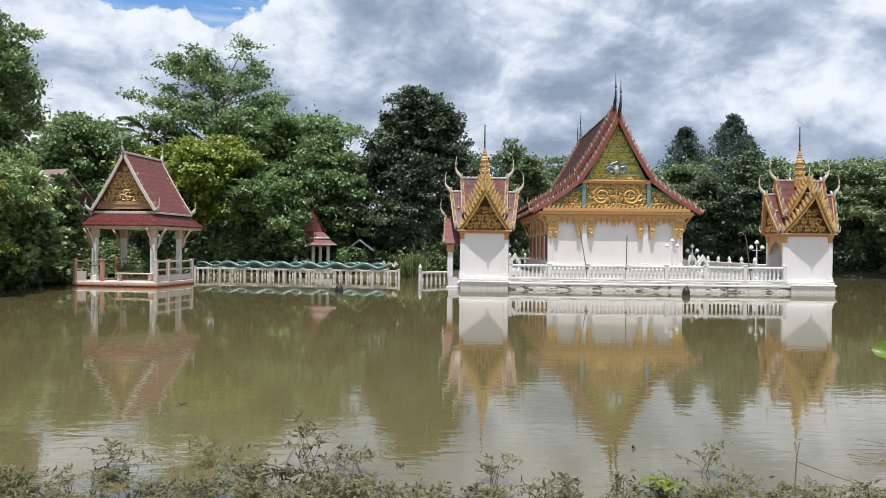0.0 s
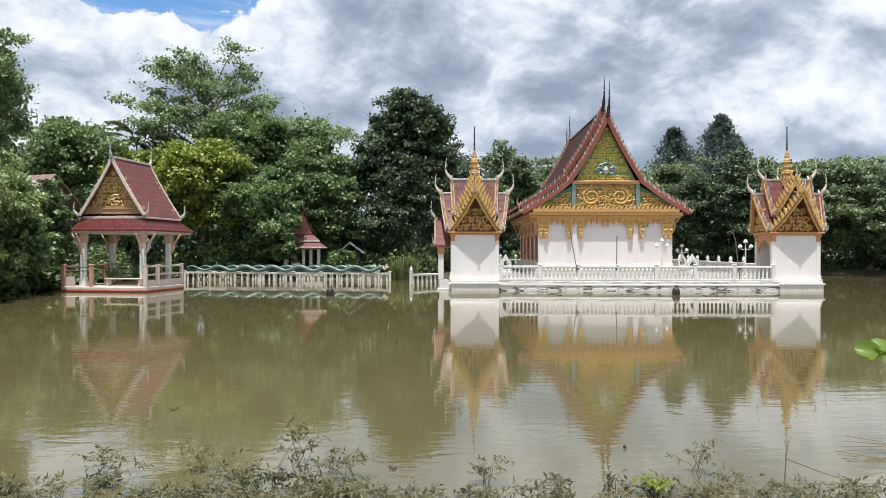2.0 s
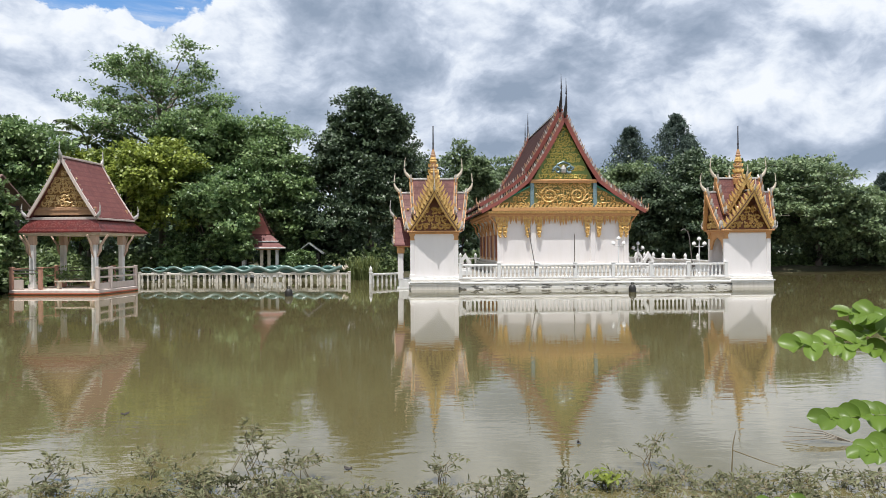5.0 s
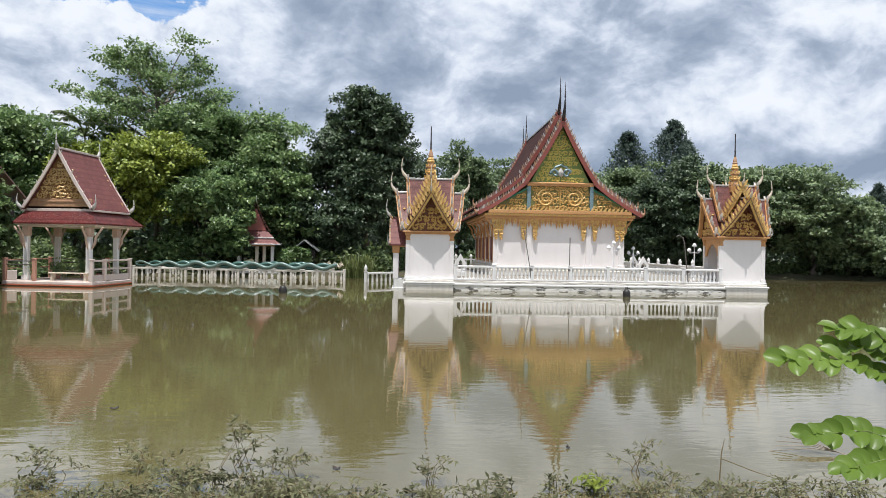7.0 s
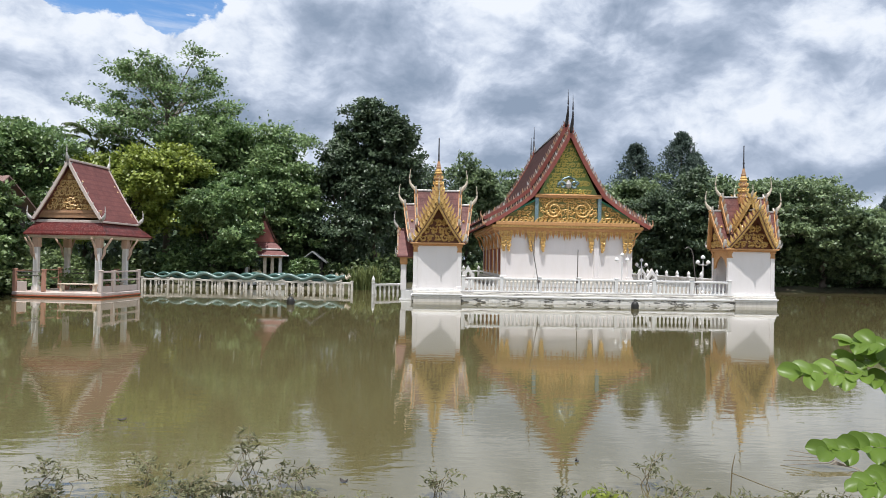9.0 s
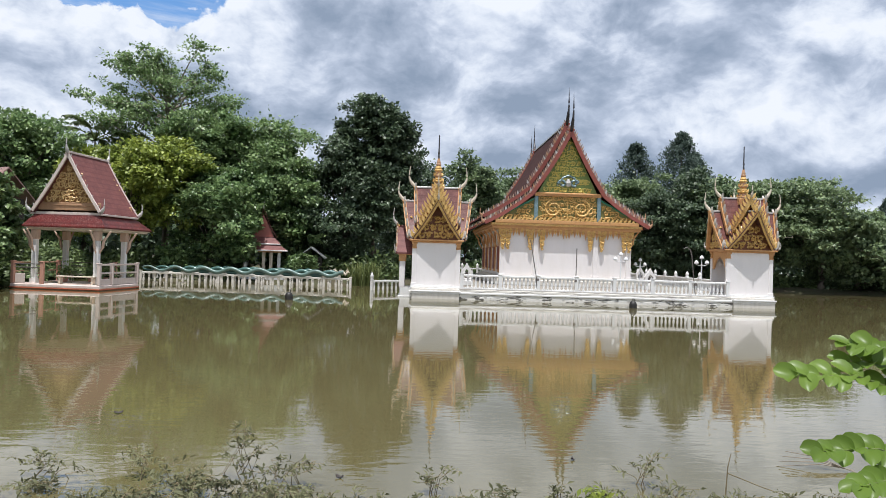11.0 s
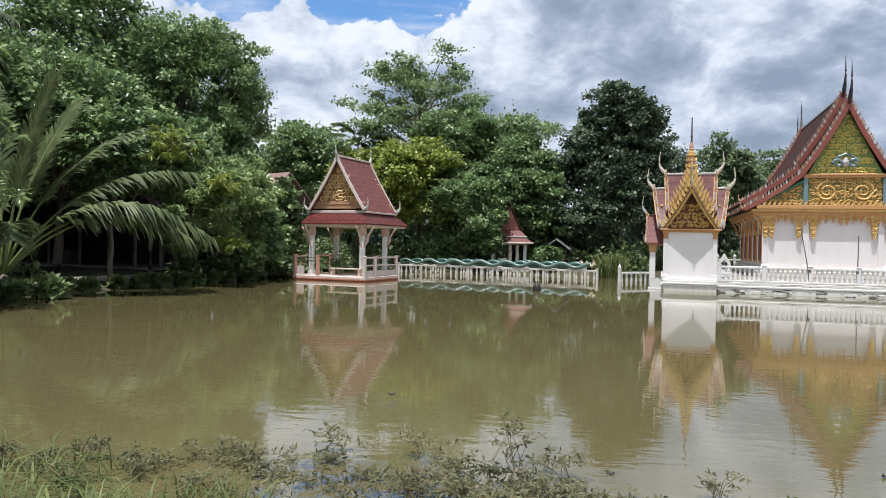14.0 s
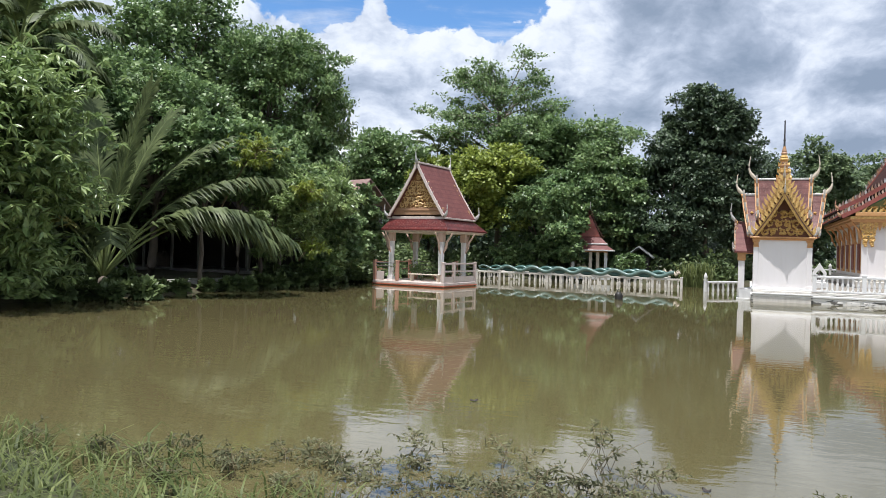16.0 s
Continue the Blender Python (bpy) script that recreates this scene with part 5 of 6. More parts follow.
def conifer(seed, x, y, h, r, z0=0.3):
    """Tall conifer with whorls of drooping boughs."""
    rng = np.random.default_rng(seed)
    t = thing("conifer", pose(x, y, z0), "tall blue-green conifer rising behind the other trees", "tree", "trees round the pond")
    part("trunk", Geo().tube([(0, 0, -0.3), (0.1, 0, h * 0.5), (0, 0, h)], [0.28, 0.16, 0.03], 7), BARK, t, "", True)
    P, O = [], []
    for z in np.arange(h * 0.35, h, 0.45):
        reach = r * (1 - (z - h * 0.35) / (h * 0.68)) ** 0.95 + 0.1
        for a in rng.uniform(0, 2 * math.pi, 11):
            k = rng.uniform(0.1, 1, 34) ** 0.7
            d = np.array([math.cos(a), math.sin(a), 0.0])
            p = d * (k * reach * rng.uniform(0.75, 1.1))[:, None] + np.array([0, 0, z]) + rng.normal(size=(34, 3)) * 0.13
            p[:, 2] += 0.55 * k * reach - 0.06 * (k * reach) ** 1.5
            P.append(p)
            O.append(np.repeat((d * 0.6 + np.array([0, 0, 0.7]))[None], 34, 0))
    v, f = leaves_at(rng, np.concatenate(P), np.concatenate(O), 0.42, 0.0, 0.2)
    part("crown", fast_mesh("crown", v, f, LEAF_BLUE), None, t)


conifer(60, 30.4, 92.0, 17.2, 5.6)
conifer(61, 35.6, 90.0, 18.2, 7.0)
conifer(62, 38.4, 93.0, 16.4, 5.4)
conifer(63, 70.0, 100.0, 12.0, 4.0)
# near left bank
bank_tree = tree(50, -27.8, 39.5, (10.2, 5.8, 5.0, 6.2), "large tree with fine leaves leaning over the bank", LEAF_MID, 52000, 0.30, 70, 0.22, 0.3, fill=0.9, aspect=0.28, clumps=12, spread=0.24)
tree(51, -33.5, 37.0, (10.5, 7.5, 6.0, 8.0), "large old tree behind the bank", LEAF_MID, 42000, 0.34, 60, 0.24, 0.4, fill=0.88, clumps=12, spread=0.24)
shade_tree = tree(54, -27.5, 29.5, (7.5, 4.6, 4.0, 4.6), "leafy tree over the shaded house", LEAF_MID, 32000, 0.28, 44, 0.26, 0.25, fill=0.86, clumps=12, spread=0.24)
tree(52, -24.4, 42.6, (3.3, 2.6, 2.4, 2.8), "leafy tree beside the pavilion", LEAF_MID, 22000, 0.32, 26, 0.36, 0.16, fill=0.8, over=(0.8, 0))
tree(97, -22.2, 35.8, (1.5, 1.3, 1.2, 1.5), "leafy shrub at the water's edge", LEAF_MANGO, 5000, 0.26, 12, 0.42, 0.05, fill=0.75, over=(0.9, 0), category="shrub")
tree(98, -22.6, 38.6, (2.3, 1.7, 1.4, 2.1), "leafy shrub beside the pavilion", LEAF_MID, 8000, 0.28, 16, 0.40, 0.06, fill=0.78, over=(1.0, -0.4), category="shrub")
tree(99, -23.2, 36.2, (4.6, 2.2, 1.6, 2.2), "young broad-leaved tree at the bank", LEAF_MANGO, 9000, 0.36, 18, 0.38, 0.10, fill=0.8, over=(1.2, -0.6), droop=0.5, aspect=0.2)
tree(105, -28.5, 57.0, (8.6, 4.4, 3.6, 4.6), "green tree beside the tin-roofed house", LEAF_MID, 15000, 0.34, 22, 0.38, fill=0.75)
tree(100, -11.35, 55.2, (3.1, 1.35, 0.9, 2.5), "leafy bush beside the small shrine", LEAF_MID, 6000, 0.30, 14, 0.42, 0.06, fill=0.75, category="shrub")
tree(101, -7.2, 56.0, (1.3, 1.1, 0.8, 1.1), "green bush before the small hut", LEAF_MID, 3500, 0.28, 10, 0.42, 0.05, fill=0.75, category="shrub")
tree(102, -16.4, 56.2, (1.6, 1.9, 0.9, 1.3), "low leafy bush behind the bridge", LEAF_MID, 4500, 0.30, 12, 0.42, 0.05, fill=0.75, category="shrub")
tree(103, -36.5, 22.0, (6.0, 5.0, 5.0, 6.0), "dense tree closing the bank", LEAF_DARK, 12000, 0.42, 22, 0.42, 0.3, fill=0.75)
tree(104, -37.0, 31.0, (6.0, 5.0, 5.0, 6.0), "dense tree closing the bank", LEAF_DARK, 12000, 0.42, 22, 0.42, 0.3, fill=0.75)
young_mango = tree(55, -23.0, 32.3, (3.7, 2.6, 2.4, 3.3), "young mango tree over the water", LEAF_MANGO, 13000, 0.32, 16, 0.42, 0.14, droop=0.6, aspect=0.14, fill=0.74, star=10, over=(1.9, -0.6))
mango = tree(53, -23.2, 17.0, (4.4, 3.3, 2.8, 4.6), "mango tree with long drooping leaves", LEAF_MANGO, 30000, 0.42, 46, 0.32, 0.2, droop=0.65, aspect=0.15, fill=0.84, star=11, over=(0.5, -0.5), spread=0.35)
tree(57, -30.5, 16.5, (6.0, 4.2, 3.6, 6.0), "leafy tree behind the mango on the bank", LEAF_MID, 18000, 0.34, 26, 0.36, 0.25, fill=0.8)
tree(56, -31.5, 24.5, (8.5, 4.6, 4.2, 5.6), "tall leafy tree behind the mango", LEAF_MID, 20000, 0.32, 24, 0.38, 0.3, fill=0.78)


def understorey():
    """Undergrowth closing the banks under the trees, and far woods beyond."""
    rng = np.random.default_rng(5)
    P, O = [], []
    ways = [((-24.4, 44.0), (-24.0, 54.5), 1.6, 2.6, 14), ((-24, 56.4), (-3.5, 56.8), 1.2, 2.2, 27), ((-0.8, 57), (0.0, 69), 1.5, 2.6, 12), ((0, 72.5), (26, 71.5), 1.2, 2.4, 24), ((27, 67.6), (66, 67.2), 0.9, 1.8, 50),
            ((-38, 43), (-26, 46), 2.5, 3.5, 18), ((-26, 18), (-24, 24), 0.8, 1.2, 8), ((-23.6, 36.5), (-21.8, 43), 0.8, 1.6, 9), ((-22.9, 18.5), (-22.2, 25), 0.12, 0.26, 11), ((-22.3, 18.8), (-21.7, 21.0), 0.3, 0.6, 6), ((-22.0, 26), (-21.8, 36), 0.12, 0.3, 10), ((-22.6, 33), (-22.6, 38), 0.5, 1.2, 8)]
    for (x0, y0), (x1, y1), h0, h1, n in ways:
        for i in range(n):
            k = (i + rng.uniform(0, 1)) / n
            c = np.array([x0 + (x1 - x0) * k + rng.normal() * 0.4, y0 + (y1 - y0) * k + rng.normal() * 0.5 + 0.6, 0.0])
            h = rng.uniform(h0, h1)
            if -12.0 < c[0] < -5.5 and c[1] < 58:
                continue
            m = 520
            w = rng.normal(size=(m, 3))
            w /= np.linalg.norm(w, axis=1, keepdims=True)
            w[:, 2] = np.abs(w[:, 2])
            P.append(c + w * np.array([0.9, 0.8, 1.0]) * h * rng.uniform(0.55, 1.0, (m, 1)) + np.array([0, 0, 0.2]))
            O.append(w)
    v, f = leaves_at(rng, np.concatenate(P), np.concatenate(O), 0.34)
    tagged(new("undergrowth", fast_mesh("undergrowth", v, f, LEAF_SHADE)), "dark tangled undergrowth along the banks", "undergrowth", kind="stuff")
    P, O = [], []
    for i in range(150):
        a = radians(-75 + 140 * (i + rng.uniform(0, 1)) / 150)
        d = rng.uniform(95, 125)
        c = np.array([math.sin(a) * d, math.cos(a) * d, rng.uniform(3, 5)])
        m = 500
        w = rng.normal(size=(m, 3))
        w /= np.linalg.norm(w, axis=1, keepdims=True)
        P.append(c + w * np.array([4.2, 3.0, rng.uniform(3.2, 5.5)]) * rng.uniform(0.6, 1.0, (m, 1)))
        O.append(w)
    v, f = leaves_at(rng, np.concatenate(P), np.concatenate(O), 1.0)
    v[:, 2] = np.maximum(v[:, 2], 0.3)
    tagged(new("far_woods", fast_mesh("far_woods", v, f, LEAF_DARK)), "far belt of dark green woods", "woods", kind="stuff")


understorey()

# ---- palms ----


def frond(rng, length, lift, bend, leaflet, droop=0.95, pairs=92):
    """One palm leaf growing along +x from the origin: its rib and its leaflets. lift: degrees at its foot; bend: degrees it falls on the way."""
    rib, v, f = [(0.0, 0.0, 0.0)], [], []
    for i in range(12):
        a = radians(lift - bend * ((i + 0.5) / 12) ** 1.25)
        x, y, z = rib[-1]
        rib.append((x + math.cos(a) * length / 12, 0.0, z + math.sin(a) * length / 12))
    g = Geo().tube(rib, [0.065 * (1.05 - k / 12) for k in range(13)], 5)
    R = np.array(rib)
    for i in range(pairs):
        k = 0.33 + 0.67 * i / (pairs - 1)
        s = k * 12
        j = min(int(s), 11)
        p, d = R[j] + (R[j + 1] - R[j]) * (s - j), R[j + 1] - R[j]
        d = d / np.linalg.norm(d)
        ln = leaflet * (0.55 + 0.75 * math.sin(math.pi * (0.12 + 0.8 * k))) * rng.uniform(0.85, 1.1)
        fall = droop * (1 - 0.75 * max(0.0, d[2]))
        for side in (-1, 1):
            out = d * rng.uniform(0.6, 0.95) + np.array([0, side * 0.75, 0.15])
            out /= np.linalg.norm(out)
            a, b = p + out * ln * 0.45 - np.array([0, 0, fall * ln * 0.08]), p + out * ln * 0.78 - np.array([0, 0, fall * ln * rng.uniform(0.35, 0.85)])
            w = d * 0.046
            n = len(v)
            v += [p - w * 0.6, p + w * 0.6, a - w * 1.2, a + w * 1.2, b]
            f += [(n, n + 1, n + 3), (n, n + 3, n + 2), (n + 2, n + 3, n + 4)]
    return g, v, f


def palm(seed, x, y, z, label, trunk, fronds, trunk_r=0.16, leaflet=0.8, material=LEAF_PALM):
    """fronds: (turn, length, lift, bend) each, and True for a dry one."""
    rng = np.random.default_rng(seed)
    t = thing("palm", pose(x, y, z), label, "palm", "palms")
    pts = [(0.12 * math.sin(k * 0.8), 0.06 * k, trunk * k / 5) for k in range(6)]
    part("trunk", Geo().tube([(0, 0, -0.4)] + pts, [trunk_r * 1.5] + [trunk_r * (1.15 - 0.05 * k) * (0.4 if k == 5 else 1) for k in range(6)], 9), BARK if trunk < 2 else BARK_PALE, t, "", True)
    top = pts[-1]
    for turn, length, lift, bend, *dry in fronds:
        g, v, f = frond(rng, length, lift, bend, leaflet)
        m = pose(*top, 0, 0, turn)
        rib = part("frond_rib", g, STEM_GREEN, t, "", True, m)
        part("frond_blade", fast_mesh("frond_blade", v, f, LEAF_DRY if dry else material), None, rib, "yellowed dying frond" if dry else "")


palm(70, -22.5, 21.3, 0.3, "young coconut palm with long arching fronds at the bank", 0.5,
     ((20, 7.6, 84, 16), (75, 7.4, 79, 26), (60, 7.6, 72, 46), (215, 5.4, 84, 150, True), (40, 6.8, 62, 86), (50, 8.2, 50, 84), (58, 8.4, 60, 62), (44, 7.2, 57, 94),
      (205, 6.6, 82, 34), (222, 5.6, 70, 84), (170, 7.2, 80, 38), (-40, 4.6, 76, 125), (235, 5.0, 62, 100), (150, 7.6, 83, 26)),
     0.2, 1.45)
palm(71, -27.6, 21.6, 0.3, "tall coconut palm above the other trees", 9.6, [(24 * k, 4.4, 25 + 25 * (k % 3), 85) for k in range(15)], 0.16, 0.8)
palm(72, -25.6, 63.0, 0.3, "distant palm behind the grove", 10.9, [(30 * k, 3.6, 25 + 22 * (k % 3), 85) for k in range(12)], 0.16, 0.7)
palm(73, 12.2, 86.0, 0.3, "distant palm behind the temple", 10.0, [(30 * k, 3.2, 25 + 22 * (k % 3), 85) for k in range(12)], 0.16, 0.7)
palm(74, -28.0, 38.0, 0.3, "spiky palm top above the trees", 12.2, [(36 * k, 2.0, 50 + 16 * (k % 3), 30) for k in range(10)], 0.14, 0.4)


def shoots(seed, parent, x, y, z, n=60, r=0.8, size=0.3):
    """Bunches of fresh drooping leaves at a tree's branch ends, at a place in the world."""
    rng = np.random.default_rng(seed)
    o = np.array(parent.matrix_basis.translation)
    c0 = np.array([x, y, z]) - o
    P, O = [], []
    g = Geo().tube([tuple(c0 * 0.6 + np.array([0, 0.8, 0])), tuple(c0 * 0.8 + np.array([0, 0.3, 0])), tuple(c0)], [0.05, 0.035, 0.02], 5)
    for _ in range(n):
        c = rng.normal(size=3) * r * np.array([0.6, 0.5, 0.45]) + c0
        g.tube([tuple(c0), tuple(c)], [0.012, 0.006], 4)
        a = rng.uniform(0, 2 * math.pi, 13)
        d = np.stack([np.cos(a), np.sin(a), np.full(13, -0.2)], 1)
        P.append(np.repeat(c[None], 13, 0))
        O.append(d)
    twig = part("shoot_twig", g, STEM, parent)
    v, f = leaves_at(rng, np.concatenate(P), np.concatenate(O) * 1.6, size, 0.7, 0.15)
    part("young_foliage", fast_mesh("young_foliage", v, f, LEAF_FRESH), None, twig, "fresh yellow-green drooping young foliage")


shoots(80, shade_tree, -19.7, 27.0, 6.35, 60, 0.8, 0.28)
shoots(81, young_mango, -18.9, 30.0, 4.85, 40, 0.5, 0.28)
shoots(82, young_mango, -18.9, 30.6, 2.2, 34, 0.5, 0.28)

for k, (x, y) in enumerate(((-22.6, 27.2), (-22.7, 30.0), (-22.6, 33.4))):
    tree(90 + k, x, y, (6.2, 1.9, 1.8, 2.4), "slender dark-trunked tree at the bank", LEAF_MID, 6000, 0.28, 12, 0.42, 0.11, fill=0.7)

# ---- buildings under the trees ----


def build_house():
    h = thing("waterside_house", pose(-31.0, 37.0, 0.42), "dark shaded house with white posts under the trees", "house")
    part("floor", Geo().box(-6, 5, -1.5, 5, 0, 0.2), CONCRETE, h)
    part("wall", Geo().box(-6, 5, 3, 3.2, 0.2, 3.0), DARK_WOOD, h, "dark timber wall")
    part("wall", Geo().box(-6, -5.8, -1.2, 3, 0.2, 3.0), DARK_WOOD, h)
    for x in (-3.1, -0.9, 1.1, 2.9, 4.6):
        part("post", Geo().box(x - 0.07, x + 0.07, -1.3, -1.16, 0.2, 2.4), CONCRETE, h, "grey-white post")
    part("roof", Geo().prism([(-6.6, 2.5), (5.6, 2.5), (4.0, 4.2), (-5.0, 4.2)], -2.0, 5.5), DARK_WOOD, h, "dark shingled roof")
    r = thing("tin_roofed_house", pose(-26.2, 47.2, 0.3, 0, 0, -24) @ Matrix.Diagonal((0.75, 0.75, 0.93, 1)), "house with a faded pink tin roof behind the trees", "house")
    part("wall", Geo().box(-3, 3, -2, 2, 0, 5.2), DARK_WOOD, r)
    roof = part("roof", Geo().add([(-3.6, -2.8, 5.0), (3.6, -2.8, 5.0), (3.6, 0, 7.2), (-3.6, 0, 7.2), (-3.6, -2.8, 4.9), (3.6, -2.8, 4.9), (3.6, 0, 7.1), (-3.6, 0, 7.1)], [(0, 1, 2, 3), (7, 6, 5, 4), (0, 4, 5, 1), (1, 5, 6, 2), (2, 6, 7, 3), (3, 7, 4, 0)]), TIN, r, "faded pink corrugated roof")
    for k in range(24):
        x = -3.5 + k * 7.0 / 23
        part("rib", Geo().tube([(x, -2.8, 5.01), (x, 0, 7.21)], 0.03, 4), TIN, roof)
    part("rear_roof", Geo().add([(-3.6, 0, 7.2), (3.6, 0, 7.2), (3.6, 2.8, 5.0), (-3.6, 2.8, 5.0), (-3.6, 0, 7.1), (3.6, 0, 7.1), (3.6, 2.8, 4.9), (-3.6, 2.8, 4.9)], [(0, 1, 2, 3), (7, 6, 5, 4), (0, 4, 5, 1), (1, 5, 6, 2), (2, 6, 7, 3), (3, 7, 4, 0)]), TIN, r)


build_house()


def build_shrine():
    """Small red-roofed pavilion behind the bridge."""
    s = thing("small_shrine", pose(-10.2, 56.9, 0.2, 0, 0, 8) @ Matrix.Scale(1.08, 4), "small white-posted shrine with a stepped red tiled roof", "shrine")
    part("base", Geo().box(-1.5, 1.5, -1.3, 1.3, 0, 0.5), WHITE, s)
    for x in (-1.15, 0.1, 0.6, 1.15):
        for y in (-1, 1):
            if x in (-1.15, 1.15) or y < 0:
                part("post", Geo().box(x - 0.11, x + 0.11, y - 0.11, y + 0.11, 0.5, 1.9), WHITE if abs(x) > 1 else CREAM, s)
    part("beam", Geo().box(-1.3, 1.3, -1.15, 1.15, 1.9, 2.05), ORANGE, s)
    for k, (w, d, z0, z1, iw) in enumerate(((1.75, 1.6, 2.05, 2.55, 1.0), (1.25, 1.2, 2.5, 3.05, 0.7))):
        vs = [(-w, -d, z0), (w, -d, z0), (w, d, z0), (-w, d, z0), (-iw, -iw, z1), (iw, -iw, z1), (iw, iw, z1), (-iw, iw, z1)]
        part("skirt_roof", Geo().add(vs, [(0, 1, 5, 4), (1, 2, 6, 5), (2, 3, 7, 6), (3, 0, 4, 7), (3, 2, 1, 0), (4, 5, 6, 7)]), TILE_MAROON, s, "stepped red tiled roof")
        part("eave_trim", Geo().box(-w, w, -d - 0.03, -d + 0.02, z0 - 0.06, z0 + 0.03), SILVER, s)
    e = slope_points(5.0, 0.95, 3.0, 0.10)
    for q in (-1, 1):
        part("roof_slope", roof_slab(e, q, [-0.9] * 6, [0.9] * 6), TILE_MAROON, s)
    part("gable_panel", Geo().prism([(-0.75, 3.0), (0.75, 3.0), (0, 4.6)], -0.8, -0.72), RED, s)
    part("finial", horn(0.5, 0.2, 0.04), SILVER, s, "", True, pose(0, -0.9, 4.95))
    k = thing("small_hut", pose(-6.5, 57.4, 0.3), "small hut with a grey tin roof among the trees", "hut")
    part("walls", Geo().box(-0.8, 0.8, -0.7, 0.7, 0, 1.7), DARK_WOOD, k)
    part("roof", Geo().prism([(-1.1, 1.65), (0, 2.5), (1.1, 1.65), (1.1, 1.58), (0, 2.42), (-1.1, 1.58)], -1.0, 1.0), GREY_TIN, k, "grey tin roof")


build_shrine()

# ---- bank edge ----


def build_kerb():
    k = thing("concrete_kerb", pose(0, 0, 0), "weathered concrete path edge along the bank", "kerb", kind="structure")
    path = [(-26.5, 19.0), (-24.9, 22.0), (-23.6, 25.5), (-23.0, 29.0), (-22.9, 33.0), (-23.3, 36.0)]
    for i in range(len(path) - 1):
        a, b = Vector(path[i]), Vector(path[i + 1])
        d = b - a
        m = Matrix.Translation((a.x, a.y, 0.30)) @ Matrix.Rotation(math.atan2(d.y, d.x), 4, "Z")
        part("kerb_block", Geo().box(0.01, d.length - 0.01, -0.3, 1.1, -0.2, 0.17, 0.02, m), CONCRETE, k)


build_kerb()

for x, y, z, w, turn in ((-23.83, 20.58, 0.12, 0.55, 40), (-24.6, 22.2, 0.22, 0.40, 35)):
    block = thing("concrete_block", pose(x, y, z, 0, 4, turn), "pale broken concrete block among the bank plants", "block", "concrete blocks")
    part("slab", Geo().box(-w, w, -0.3, 0.3, -0.15, 0.22, 0.03), CONCRETE, block)

# ---- lamps, poles and small things on the island ----


def build_lamp(u, v, h, label):
    t = thing("terrace_lamp", on_island(u, v), label, "lamp", "terrace lamps")
    part("post", Geo().lathe([(0.09, 0), (0.09, 0.08), (0.04, 0.14), (0.032, h - 0.25), (0.05, h - 0.22), (0.03, h - 0.1), (0.02, h)], 8), LAMP_WHITE, t, "white iron post")
    for x, z in ((-0.28, h - 0.08), (0.28, h - 0.08), (0, h + 0.18)):
        part("arm", Geo().tube([(0, 0, h - 0.2), (x * 0.6, 0, h - 0.22), (x, 0, z - 0.1)], 0.02, 5), LAMP_WHITE, t)
        part("shade", Geo().lathe([(0.03, -0.08), (0.11, -0.05), (0.12, 0.0), (0.08, 0.08), (0.02, 0.13)], 10, pose(x, 0, z)), LAMP_WHITE, t, "white glass lotus shade", True)


build_lamp(11.1, 4.0, 1.75, "white three-headed lamp post on the terrace")
build_lamp(13.7, 9.0, 1.5, "white three-headed lamp post beside the hall")
build_lamp(15.3, 3.6, 1.7, "white three-headed lamp post beside the gate tower")


def build_pole(pts, label):
    t = thing("thin_pole", COMPLEX, label, "pole", "thin poles")
    part("rod", Geo().tube(pts, 0.022, 6), IRON, t)
    part("clamp", Geo().box(pts[0][0] - 0.05, pts[0][0] + 0.05, pts[0][1] - 0.05, pts[0][1] + 0.05, TOP + 0.5, TOP + 0.62), IRON, t)


build_pole([(6.08, 0.3, TOP), (6.0, 0.28, 1.5), (5.68, 0.3, 3.3)], "thin leaning iron pole at the balustrade")
build_pole([(7.9, 0.3, TOP), (7.92, 0.3, 2.95)], "thin upright iron pole at the balustrade")
build_pole([(13.72, 0.3, TOP), (13.62, 0.3, 1.7), (13.5, 0.3, 2.8), (13.42, 0.3, 3.05), (13.25, 0.3, 3.18), (13.1, 0.3, 3.1)], "thin iron pole with a bent top")


def build_sema(u, v, h=1.0):
    t = thing("boundary_stone", on_island(u, v), "small white boundary-stone niche with a pointed top", "boundary stone", "boundary stones")
    part("pedestal", Geo().box(-0.32, 0.32, -0.25, 0.25, 0, 0.30, 0.03).box(-0.25, 0.25, -0.2, 0.2, 0.30, 0.40, 0.02), WHITE, t)
    part("niche", Geo().prism([(-0.28, 0.40), (-0.17, 0.40), (-0.15, 0.72), (0, 0.90), (0.15, 0.72), (0.17, 0.40), (0.28, 0.40), (0.30, 0.75), (0.14, 0.98), (0, 1.22), (-0.14, 0.98), (-0.30, 0.75)], -0.12, 0.12), WHITE, t)
    part("stone", Geo().prism([(-0.09, 0.40), (0.09, 0.40), (0.11, 0.60), (0, 0.78), (-0.11, 0.60)], -0.03, 0.03), IRON, t)


build_sema(3.0, 5.0)
build_sema(13.5, 6.5)
build_sema(16.2, 17.0)


def build_buoy(x, y, label):
    t = thing("black_buoy", pose(x, y, 0), label, "float", "floats")
    part("drum", Geo().lathe([(0.14, -0.3), (0.19, -0.15), (0.20, 0.18), (0.15, 0.32), (0.06, 0.38)], 12), RUBBER, t, "", True)
    part("handle", Geo().tube([(-0.06, 0, 0.36), (-0.05, 0, 0.48), (0.05, 0, 0.48), (0.06, 0, 0.36)], 0.02, 5), RUBBER, t)


